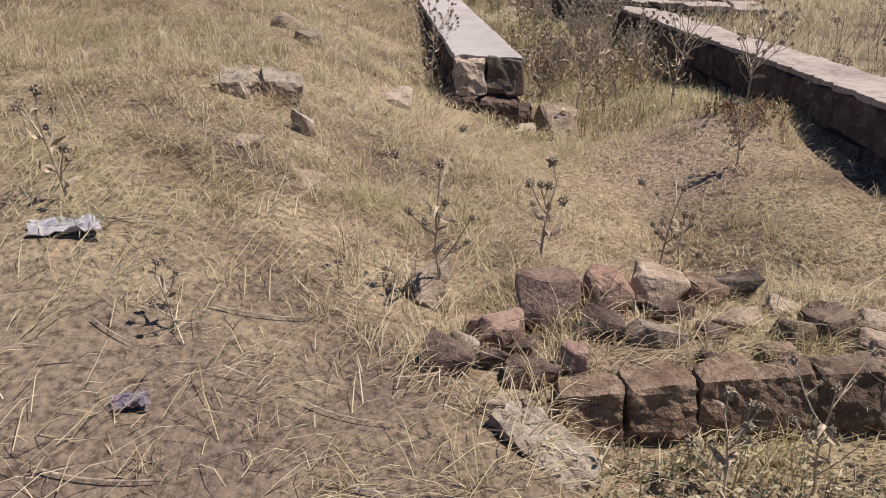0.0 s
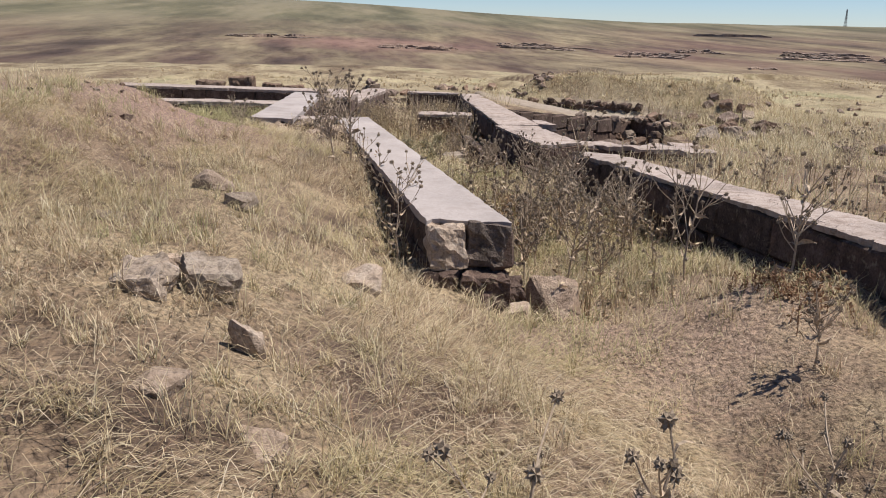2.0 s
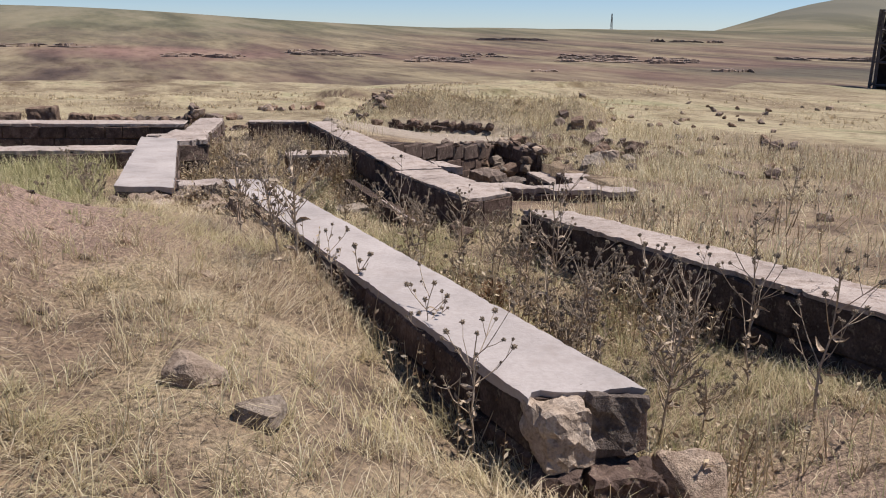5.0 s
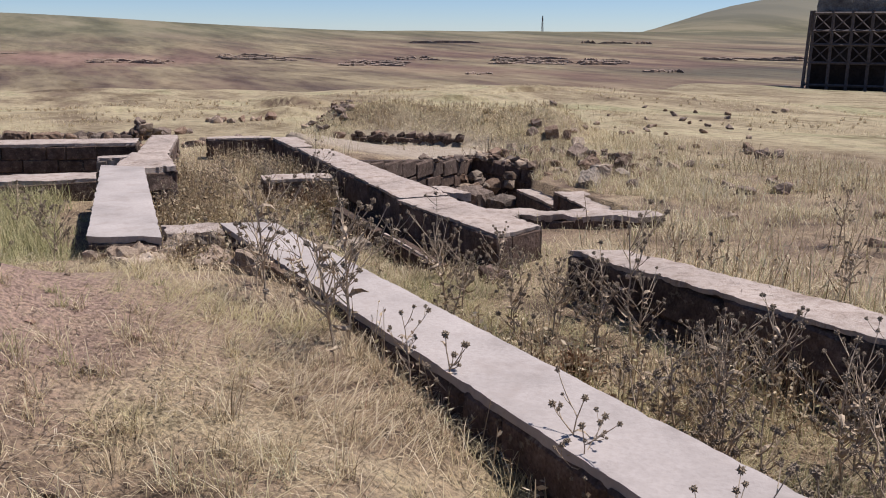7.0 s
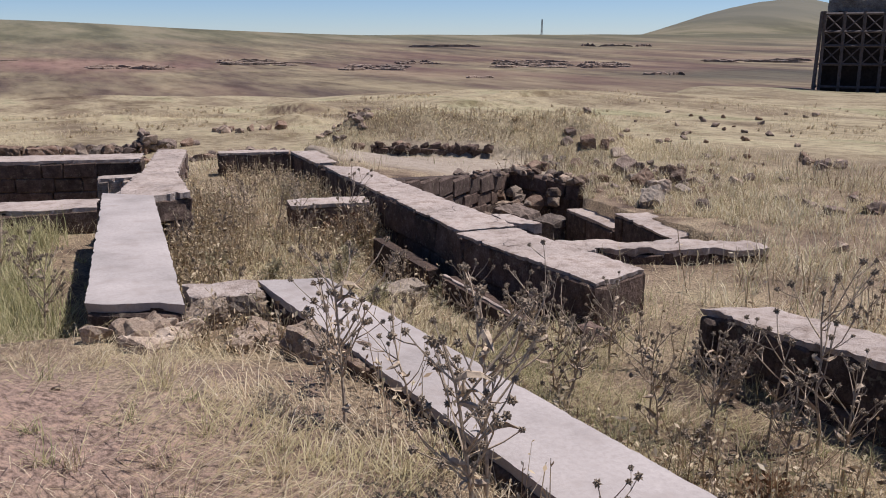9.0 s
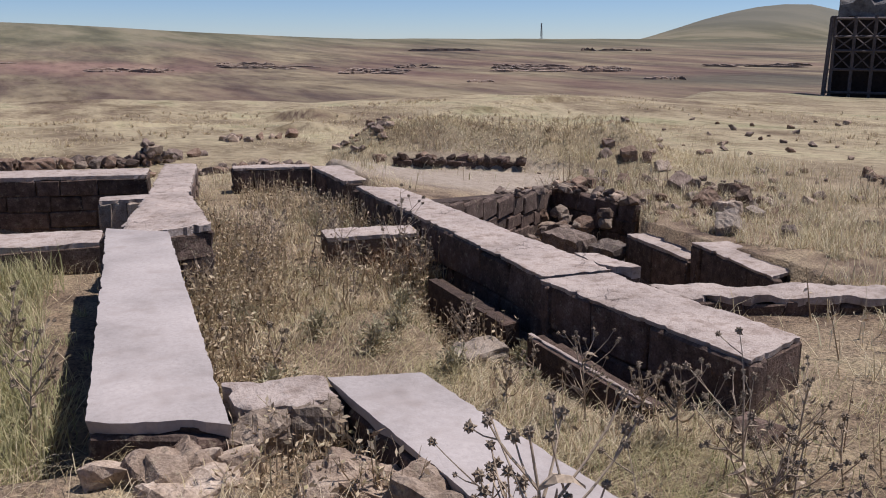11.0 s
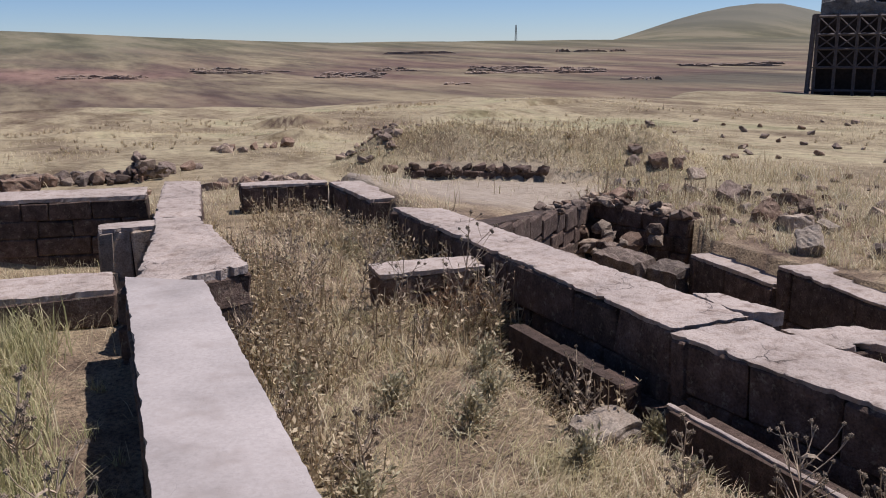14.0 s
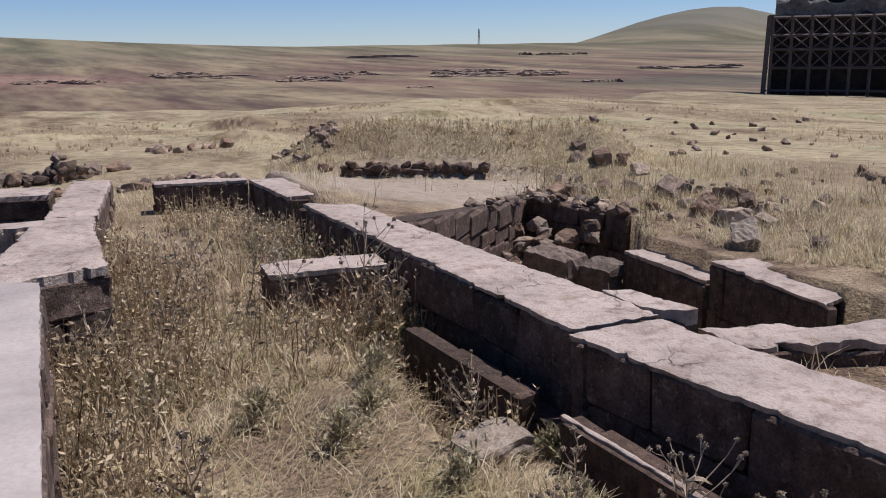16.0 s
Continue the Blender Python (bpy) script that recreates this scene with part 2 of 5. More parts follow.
    far = blend(t, math_node(t, "MULTIPLY", slope_shade.outputs["Result"], 0.75), far, blend(t, 1.0, (0.085, 0.08, 0.058), patch, "MULTIPLY"))
    dist = t.nodes.new("ShaderNodeVectorMath")
    dist.operation = "LENGTH"
    t.links.new(geo.outputs["Position"], dist.inputs[0])
    mr = t.nodes.new("ShaderNodeMapRange")
    mr.inputs["From Min"].default_value, mr.inputs["From Max"].default_value = 70.0, 190.0
    t.links.new(dist.outputs["Value"], mr.inputs["Value"])
    t.links.new(blend(t, mr.outputs["Result"], near, far), b.inputs["Base Color"])
    relief(t, b, math_node(t, "ADD", noise_fac(t, 28, 5, 0.7, (1, 0.8, 1)), noise_fac(t, 4, 4)), 0.9, 0.035)
    return m


M_GROUND = ground_material()


def blade_material(name, stops, patchy=None):
    m, t, b = material(name, 0.75)
    geo = t.nodes.new("ShaderNodeNewGeometry")
    col = ramp(t, geo.outputs["Random Per Island"], stops)
    if patchy:
        f = ramp(t, noise_fac(t, 0.9, 3), ((0.45, (0, 0, 0)), (0.62, (1, 1, 1))))
        col = blend(t, math_node(t, "MULTIPLY", f, 0.55), col, patchy)
    t.links.new(col, b.inputs["Base Color"])
    thin = t.nodes.new("ShaderNodeBsdfTranslucent")
    t.links.new(col, thin.inputs["Color"])
    both = t.nodes.new("ShaderNodeMixShader")
    both.inputs[0].default_value = 0.3
    t.links.new(b.outputs[0], both.inputs[1])
    t.links.new(thin.outputs[0], both.inputs[2])
    t.links.new(both.outputs[0], t.nodes["Material Output"].inputs["Surface"])
    return m


M_STRAW = blade_material("dry_straw", ((0.0, (0.15, 0.098, 0.064)), (0.25, (0.36, 0.275, 0.17)), (0.55, (0.57, 0.47, 0.3)), (0.85, (0.73, 0.63, 0.45)), (1.0, (0.3, 0.18, 0.12))), (0.43, 0.385, 0.19))
M_LONG = blade_material("pale_stalks", ((0.0, (0.4, 0.31, 0.2)), (0.5, (0.56, 0.46, 0.32)), (1.0, (0.68, 0.59, 0.45))))
M_GREEN = blade_material("half_green_grass", ((0.0, (0.24, 0.24, 0.11)), (0.35, (0.4, 0.375, 0.19)), (0.7, (0.6, 0.52, 0.32)), (1.0, (0.27, 0.28, 0.13))))
M_WEED = blade_material("dead_weed", ((0.0, (0.16, 0.105, 0.068)), (0.25, (0.32, 0.235, 0.15)), (0.55, (0.58, 0.47, 0.31)), (0.85, (0.72, 0.61, 0.44)), (1.0, (0.38, 0.35, 0.19))))
M_WITHERED = blade_material("withered_weed", ((0.0, (0.1, 0.068, 0.044)), (0.22, (0.33, 0.245, 0.155)), (0.55, (0.55, 0.44, 0.285)), (0.85, (0.63, 0.525, 0.36)), (1.0, (0.34, 0.3, 0.16))))
M_SAGE = blade_material("grey_green_weed", ((0.0, (0.24, 0.215, 0.13)), (0.4, (0.38, 0.35, 0.22)), (0.75, (0.5, 0.45, 0.3)), (1.0, (0.54, 0.44, 0.29))))
M_RUST = blade_material("rusty_weed", ((0.0, (0.13, 0.07, 0.043)), (0.5, (0.27, 0.16, 0.095)), (1.0, (0.46, 0.33, 0.2))))
M_STEPPE = blade_material("steppe_grass", ((0.0, (0.26, 0.19, 0.11)), (0.3, (0.47, 0.39, 0.235)), (0.6, (0.64, 0.55, 0.36)), (0.85, (0.72, 0.64, 0.46)), (1.0, (0.38, 0.36, 0.18))))


def plain_material(name, c, rough=0.85, bump_scale=60, metal=0.0):
    m, t, b = material(name, rough)
    b.inputs["Metallic"].default_value = metal
    col = ramp(t, noise_fac(t, bump_scale, 4), ((0.3, tuple(v * 0.6 for v in c)), (0.55, c), (0.8, tuple(min(1, v * 1.3) for v in c))))
    t.links.new(col, b.inputs["Base Color"])
    return m


M_STEM = plain_material("thistle_stem", (0.43, 0.34, 0.245))
M_HEAD = plain_material("thistle_head", (0.27, 0.215, 0.155), 0.95, 120)
M_STEEL = plain_material("rusty_steel", (0.11, 0.092, 0.09), 0.7, 3)
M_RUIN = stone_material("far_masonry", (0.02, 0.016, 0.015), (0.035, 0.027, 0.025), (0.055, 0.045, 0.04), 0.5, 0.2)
M_RUBBLE_GREY = stone_material("grey_rubble", (0.12, 0.11, 0.11), (0.22, 0.21, 0.2), (0.34, 0.33, 0.32), 1.2, 0.2)
M_CLIFF = stone_material("cliff_rock", (0.17, 0.13, 0.105), (0.28, 0.22, 0.175), (0.4, 0.325, 0.26), 0.15, 0.6)
M_SCRAP = plain_material("pale_scrap", (0.33, 0.31, 0.32), 0.6, 30)
M_VIOLET = plain_material("violet_stone", (0.2, 0.165, 0.19), 0.9, 30)


# ---- mesh helpers ----
def sm(a, b, v):
    k = np.clip((np.asarray(v, float) - a) / (b - a), 0, 1)
    return k * k * (3 - 2 * k)


def mesh_from(name, verts, faces, mat, smooth=False):
    me = bpy.data.meshes.new(name)
    me.from_pydata([tuple(map(float, v)) for v in verts], [], faces)
    me.materials.append(mat)
    if smooth:
        me.polygons.foreach_set("use_smooth", [True] * len(me.polygons))
    me.update()
    return me


def big_mesh(name, verts, faces, mat, smooth=True):
    """A mesh from arrays: verts (n, 3), faces (m, 3 or 4)."""
    me = bpy.data.meshes.new(name)
    k = faces.shape[1]
    me.vertices.add(len(verts))
    me.vertices.foreach_set("co", np.ascontiguousarray(verts, np.float32).ravel())
    me.loops.add(faces.size)
    me.loops.foreach_set("vertex_index", np.ascontiguousarray(faces, np.int32).ravel())
    me.polygons.add(len(faces))
    me.polygons.foreach_set("loop_start", np.arange(0, faces.size, k, dtype=np.int32))
    me.polygons.foreach_set("use_smooth", np.full(len(faces), smooth))
    me.materials.append(mat)
    me.update(calc_edges=True)
    me.validate()
    return me


def part_of(parent, name, me, label=""):
    ob = new(name, me)
    ob.parent = parent
    return tagged(ob, label)


def empty(name, x, y, z, rz=0.0):
    ob = new(name)
    ob.empty_display_size = 0.1
    ob.matrix_basis = pose(x, y, z, 0, 0, rz)
    return ob


# ---- ground ----
def s1_left(y):
    return 0.2 - 0.118 * (y - 6.97)


def s2_mid(y):
    return np.interp(y, [12.8, 17, 25], [-1.3, -0.94, 0.5])


def w_mid(y):
    return np.interp(y, [3, 5, 12, 13.3, 15.4, 20.4, 24], [3.2, 3.1, 2.7, 2.58, 2.4, 2.35, 2.75])


def lerp(a, b, k):
    return a + (b - a) * k


def side(x, y, ax, ay, bx, by, soft=0.12):
    """1 on the left of the line from a to b, 0 on its right."""
    n = math.hypot(bx - ax, by - ay)
    d = ((bx - ax) * (y - ay) - (by - ay) * (x - ax)) / n
    return sm(-soft, soft, d)


PIT = ((2.9, 15.55), (5.35, 14.6), (5.9, 16.4), (6.12, 18.0), (6.38, 19.7), (7.3, 21.0), (6.95, 23.2), (2.92, 20.0))


def inside_pit(x, y):
    hit = np.zeros(np.shape(x), bool)
    for (ax, ay), (bx, by) in zip(PIT, PIT[1:] + PIT[:1]):
        cross = (ay > y) != (by > y)
        hit ^= cross & (x < (bx - ax) * (y - ay) / (by - ay + 1e-9) + ax)
    return hit.astype(float)


def waves(x, y, s, seed):
    """Smooth irregular waves between about -1 and 1."""
    r = np.random.RandomState(seed)
    out = 0
    for k in range(5):
        a, p, f = r.uniform(0, 6.28), r.uniform(0, 6.28), s * r.uniform(0.6, 1.7)
        out = out + np.sin((x * math.cos(a) + y * math.sin(a)) * f + p)
    return out / 5


def skyline(az):
    return 0.1 + 0.95 * sm(20, -6, az) + 0.6 * sm(-4, -35, az) + 0.1 * sm(60, 110, az)


def ground(x, y):
    x, y = np.asarray(x, float), np.asarray(y, float)
    d = np.hypot(x, y - 12)
    flat = -0.6 - 0.028 * d - 0.00008 * d * d + 0.22 * waves(x, y, 0.35, 3) * sm(14, 26, d) + 0.1 * waves(x, y, 0.9, 4) * sm(20, 30, d) + 0.5 * waves(x, y, 0.13, 9) * sm(22, 45, d)
    k = sm(-1, 4.5, y)
    slope = k * (0.27 - 0.5 * sm(-1.6, 0.3, x) - 0.33 * sm(0.3, 1.5, x)) + (1 - k) * (0.04 - 0.42 * sm(0.2, 0.8, x))
    slope = slope - 0.2 * sm(-0.2, 0.4, x) * sm(4.6, 6.4, y) * sm(1.5, 0.8, x)
    row = 2.4 + 0.13 * (x - 0.6)
    slope = lerp(slope, -0.33 - 0.03 * np.clip(x - 0.6, 0, 2), sm(0.4, 0.75, x) * sm(1.0, 1.9, y) * sm(0.1, 0.0, y - row) * sm(4.0, 2.6, x))
    slope = lerp(slope, -0.11 - 0.03 * np.clip(x - 0.5, 0, 2), sm(0.02, 0.13, y - row) * sm(3.9, 3.15, y) * sm(0.3, 0.55, x) * sm(3.0, 2.3, x))
    edge = -0.3 + 0.32 * sm(7, 11, y)
    bank = 0.25 - 0.27 * sm(10.9, 12.6, y) + 0.42 * sm(-1.6, -2.7, x) * sm(5.5, 8, y) * sm(12.3, 10.8, y)
    edge = edge - 0.12 * sm(11.2, 12.5, y)
    terrace = bank + (edge - bank) * sm(-1.5, 0.0, x - s1_left(y))
    west = lerp(slope, terrace, sm(5.5, 7.5, y))
    corridor = -0.62 - 0.16 * sm(12, 15.5, y) - 0.15 * sm(19, 24, y)
    xm = s1_left(y) + 0.27
    near = lerp(west, corridor, sm(-0.12, 0.12, x - xm) * sm(6.2, 7.1, y))
    near = near + 0.28 * sm(1.3, 2.4, x) * sm(9.5, 6.5, y) * sm(3.3, 4.2, y)
    room = -0.5 - 1.05 * sm(18.4, 18.7, y)
    corridor = corridor - (0.12 + 0.26 * sm(15.3, 15.6, y)) * sm(1.2, 1.5, x) * sm(13.2, 13.8, y) * sm(17.4, 17.0, y)
    north = lerp(room, corridor, sm(-0.12, 0.12, x - s2_mid(y)))
    near = lerp(near, north, sm(12.85, 13.1, y) * sm(-7.5, -4.5, x))
    east = -0.3 - 0.045 * np.clip(y - 6, 0, 14) - 0.02 * np.clip(x - 4, 0, 8)
    near = lerp(near, east, sm(-0.12, 0.12, x - w_mid(y)) * sm(2.6, 4.2, y))
    shelf = side(x, y, 2.95, 20.0, 6.55, 23.15) * sm(-0.1, 0.1, x - w_mid(y) - 0.2) * sm(8.2, 7.2, x)
    near = lerp(near, -0.44 - 0.17 * np.clip(x - 3, 0, 4.5), shelf)
    pit = inside_pit(x, y)
    near = lerp(near, -1.95 + 0 * x, pit)
    near = near + 0.025 * waves(x, y, 2.3, 5) + 0.012 * waves(x, y, 7.0, 6)
    z = lerp(near, flat, np.maximum(sm(13.5, 22, d), sm(24.7, 25.4, y)))
    # grassy spoil mound behind the trench
    u, v = (x - 9.5) * 0.78 - (y - 29.0) * 0.62, (x - 9.5) * 0.62 + (y - 29.0) * 0.78
    z = z - 0.18 * sm(4.5, 3.0, np.abs(u + 0.5)) * sm(-2.42, -2.55, v) * sm(-6.5, -4.0, v)
    z = z + sm(4.4, 3.0, np.abs(u + 0.5)) * (0.1 * sm(-2.5, -2.2, v) + 0.62 * sm(-2.4, -0.7, v)) * sm(3.8, 0.6, v) * (1 + 0.25 * waves(x, y, 1.6, 12))
    # eroded scarps and hummocks of the plateau
    for cx, cy, turn, long, high in ((9.3, 50.0, -0.35, 2.2, 0.55), (6.6, 40.0, -0.3, 1.3, 0.36), (1.0, 47.0, 0.1, 2.5, 0.22), (17.0, 46.0, 0.1, 3.0, 0.25), (-6.0, 40.0, 0.2, 3.0, 0.25), (24.0, 52.0, 0.0, 4.0, 0.3)):
        p, q = (x - cx) * math.cos(turn) + (y - cy) * math.sin(turn), (y - cy) * math.cos(turn) - (x - cx) * math.sin(turn)
        q = q - 0.35 * waves(x, y, 1.4, 14)
        z = z + high * np.exp(-(p / long) ** 2 * 1.2) * sm(-0.2, 0.2, q) * sm(6.0, 0.4, q)
    # plateau edge, valley and the far hillside
    az = np.degrees(np.arctan2(x + 1, y - 11))
    r = np.hypot(x + 1, y - 11)
    rim = 68 + 62 * sm(36, 46, az) + 15 * sm(5, -20, az)
    z = lerp(z, -34 + 0 * x, sm(0, 110, r - rim))
    f = np.clip(np.log(np.maximum(r, 1) / 250) / math.log(1400 / 250), 0, 1)
    el = -4.2 + (skyline(az) + 4.2) * f ** 0.8 + 0.22 * waves(x, y, 0.014, 21) * (1 - f) * sm(0.0, 0.1, f)
    z = lerp(z, 1.5 + r * np.tan(np.radians(el)), sm(185, 260, r))
    back = skyline(az) - 0.5 * sm(1400, 1700, r)
    hill = np.interp(az, [34.3, 36.3, 38.5, 40.4, 42.5, 44, 45.5, 46.6, 47.6, 50, 58, 70], [0, 0.42, 1.12, 1.74, 2.25, 2.46, 2.52, 2.4, 2.1, 1.5, 0.4, 0]) * sm(1600, 2500, r) * sm(3600, 2900, r)
    return lerp(z, 1.5 + r * np.tan(np.radians(back + hill)), sm(1380, 1420, r))


def gz(x, y):
    return float(ground(x, y))


def lines(lo, hi, step, grow, reach):
    core = list(np.arange(lo, hi + step / 2, step))
    s, p = step, core[-1]
    while p < reach:
        s *= grow
        p += s
        core.append(p)
    s, p = step, core[0]
    while p > -reach:
        s *= grow
        p -= s
        core.insert(0, p)
    return np.array(core)


gx, gy = lines(-4.0, 8.5, 0.1, 1.055, 3800), lines(-1.0, 26.0, 0.1, 1.055, 3800)
far_x, far_y = lines(8.5, 20.0, 0.25, 1.055, 3800), lines(26.0, 56.0, 0.25, 1.055, 3800)
gx = np.concatenate([gx[gx < 8.49], far_x[far_x >= 8.49]])
gy = np.concatenate([gy[gy < 25.99], far_y[far_y >= 25.99]])
X, Y = np.meshgrid(gx, gy)
nx, ny = len(gx), len(gy)
idx = np.arange(nx * ny).reshape(ny, nx)
quads = np.stack([idx[:-1, :-1], idx[:-1, 1:], idx[1:, 1:], idx[1:, :-1]], -1).reshape(-1, 4)
land = new("ground", big_mesh("ground", np.stack([X, Y, ground(X, Y)], -1).reshape(-1, 3), quads, M_GROUND))
tagged(land, "dry straw-covered ground sloping over a ruin field to distant hills", "ground", kind="structure")


# ---- stones and walls ----
def chamfer_block(rng, sx, sy, sz, ch=0.02, jig=0.012):
    """A hewn block with knocked-off edges, centred; 24 vertices."""
    v, f = [], []
    c = np.array([[a, b, d] for a in (-1, 1) for b in (-1, 1) for d in (-1, 1)], float)
    half = np.array([sx, sy, sz]) / 2
    ids = {}
    for i, s in enumerate(c):
        corner = s * half + rng.uniform(-jig, jig, 3)
        cut = ch * rng.uniform(0.6, 2.0)
        for ax in range(3):
            p = corner.copy()
            for o in range(3):
                if o != ax:
                    p[o] -= s[o] * min(cut, half[o] * 0.4)
            ids[i, ax] = len(v)
            v.append(p)
    key = {tuple(s): i for i, s in enumerate(c)}
    for ax in range(3):
        o1, o2 = [o for o in range(3) if o != ax]
        for s in (-1, 1):
            loop = []
            for a, b in ((-1, -1), (1, -1), (1, 1), (-1, 1)):
                q = [0, 0, 0]
                q[ax], q[o1], q[o2] = s, a, b
                loop.append(ids[key[tuple(q)], ax])
            f.append(loop if (s > 0) == (ax != 1) else loop[::-1])
    for ax in range(3):
        o1, o2 = [o for o in range(3) if o != ax]
        for a in (-1, 1):
            for b in (-1, 1):
                q0, q1 = [0, 0, 0], [0, 0, 0]
                q0[o1] = q1[o1] = a
                q0[o2] = q1[o2] = b
                q0[ax], q1[ax] = -1, 1
                i0, i1 = key[tuple(q0)], key[tuple(q1)]
                f.append([ids[i0, o1], ids[i1, o1], ids[i1, o2], ids[i0, o2]])
    for i in range(8):
        f.append([ids[i, 0], ids[i, 1], ids[i, 2]])
    return v, f


def fixed_normals(me):
    bm = bmesh.new()
    bm.from_mesh(me)
    bmesh.ops.recalc_face_normals(bm, faces=bm.faces)
    bm.to_mesh(me)
    bm.free()
    return me


def rock_mesh(name, seed, mat, flat=0.75, cuts=20):
    """An angular broken stone of about unit size: the hull of a few corners, with chipped edges and rough faces."""
    rng = np.random.RandomState(seed)
    bm = bmesh.new()
    for _ in range(cuts):
        p = rng.uniform(-1, 1, 3)
        p = p / max(np.abs(p)) * rng.uniform(0.8, 1.0)
        bm.verts.new(Vector(p * 0.5))
    hull = bmesh.ops.convex_hull(bm, input=bm.verts[:])
    bmesh.ops.delete(bm, geom=[g for g in set(hull["geom_interior"] + hull["geom_unused"]) if isinstance(g, bmesh.types.BMVert)], context="VERTS")
    bmesh.ops.dissolve_limit(bm, angle_limit=0.25, verts=bm.verts[:], edges=bm.edges[:])
    bmesh.ops.bevel(bm, geom=bm.edges[:], offset=0.05, segments=1, affect="EDGES", clamp_overlap=True)
    bmesh.ops.triangulate(bm, faces=bm.faces[:])
    bmesh.ops.subdivide_edges(bm, edges=[e for e in bm.edges if e.calc_length() > 0.2], cuts=2)
    bmesh.ops.triangulate(bm, faces=bm.faces[:])
    off = Vector(rng.uniform(-50, 50, 3))
    bm.normal_update()
    for v in bm.verts:
        p = v.co.copy()
        v.co = p + v.normal * (0.05 * noise.noise(p * 3 + off) + 0.035 * noise.noise(p * 8 + off))
        v.co.z *= flat
    bmesh.ops.recalc_face_normals(bm, faces=bm.faces[:])
    me = bpy.data.meshes.new(name)
    bm.to_mesh(me)
    bm.free()
    me.materials.append(mat)
    return me


def rough_block(rng, name, sx, sy, sz, mat, amp=0.02):
    """A weathered squared block with uneven faces and worn corners."""
    bm = bmesh.new()
    bmesh.ops.create_cube(bm, size=1.0)
    bmesh.ops.subdivide_edges(bm, edges=bm.edges[:], cuts=7, use_grid_fill=True)
    off = Vector(rng.uniform(-50, 50, 3))
    bm.normal_update()
    for v in bm.verts:
        c = v.co
        worn = sum(abs(a) > 0.49 for a in c)
        p = Vector((c.x * sx, c.y * sy, c.z * sz)) * (1, 1, 0.965, 0.92)[worn]
        v.co = p + v.normal * amp * (1.1 * noise.noise(p * 6 + off) + 0.7 * noise.noise(p * 16 + off) + 0.4 * noise.noise(p * 40 + off))
    me = bpy.data.meshes.new(name)
    bm.to_mesh(me)
    bm.free()
    me.materials.append(mat)
    return me


def cap_mesh(q, zs, zn, thick, rough, seed, broken=0.0):
    """A slab of mortar on a wall: q = SL, SR, NR, NL in plan, with a ragged rim and an uneven top."""
    rng = np.random.RandomState(seed)
    sl, sr, nr, nl = [np.array(p, float) for p in q]
    length = max(np.linalg.norm(nl - sl), np.linalg.norm(nr - sr))
    wide = max(np.linalg.norm(sr - sl), np.linalg.norm(nr - nl))
    step = 0.05 if rough < 0.013 else 0.04
    m, n = max(4, int(wide / step)), max(4, int(length / step))
    off = Vector(rng.uniform(-50, 50, 3))
    top, rim = [], []
    for j in range(n + 1):
        v = j / n
        for i in range(m + 1):
            u = i / m
            p = (sl * (1 - u) + sr * u) * (1 - v) + (nl * (1 - u) + nr * u) * v
            out = np.zeros(2)
            if i in (0, m):
                out += (sr - sl) / np.linalg.norm(sr - sl) * (1 if i else -1)
            if j in (0, n):
                out += (nl - sl) / np.linalg.norm(nl - sl) * (1 if j else -1)
            w = Vector((p[0] * 5, p[1] * 5, 0)) + off
            chip = max(0.0, noise.noise(w * 2.2 + Vector((9, 4, 2))) - 0.2) * (0.03 if rough < 0.013 else 0.05 + rough * 2.0)
            p = p + out * ((0.004 + rough * 0.15) * noise.noise(w) + (0.004 + rough * 0.22) * noise.noise(w * 3.3) + (0.003 + rough * 0.2) * noise.noise(w * 8) - 0.002 - chip)
            if broken and j < 5:
                p = p + (nl - sl) / np.linalg.norm(nl - sl) * broken * (1 - j / 5) * (0.5 + 0.9 * noise.noise(w * 0.8) + 0.5 * noise.noise(w * 2.6))
            z = zs * (1 - v) + zn * v + rough * 0.5 * noise.noise(w * 0.6) + rough * 0.22 * noise.noise(w * 2.5) - (0.002 + rough * 0.12 if out.any() else 0)
            top.append((p[0], p[1], z))
    verts, faces = list(top), []
    for j in range(n):
        for i in range(m):
            a = j * (m + 1) + i
            faces.append([a, a + 1, a + m + 2, a + m + 1])
    ring = [i for i in range(m + 1)] + [j * (m + 1) + m for j in range(1, n + 1)] + [n * (m + 1) + i for i in range(m - 1, -1, -1)] + [j * (m + 1) for j in range(n - 1, 0, -1)]
    edge = len(verts)
    verts += [top[a] for a in ring]
    base = len(verts)
    mid = (sl + sr + nl + nr) / 4
    for a in ring:
        x, y, z = top[a]
        w = Vector((x * 6, y * 6, 3)) + off
        k = 1 - 0.02 * (1 + noise.noise(w))
        verts.append((mid[0] + (x - mid[0]) * k, mid[1] + (y - mid[1]) * (1 - (1 - k) * 0.3), z - thick * (1 + 0.5 * noise.noise(w * 0.7))))
    for i in range(len(ring)):
        j = (i + 1) % len(ring)
        faces.append([edge + i, base + i, base + j, edge + j])
    faces.append([base + i for i in range(len(ring))][::-1])
    me = fixed_normals(mesh_from("cap", verts, faces, M_CAP if rough < 0.013 else M_CAP_OLD))
    me.polygons.foreach_set("use_smooth", [i < m * n for i in range(len(me.polygons))])
    return me


FOOTPRINTS = []


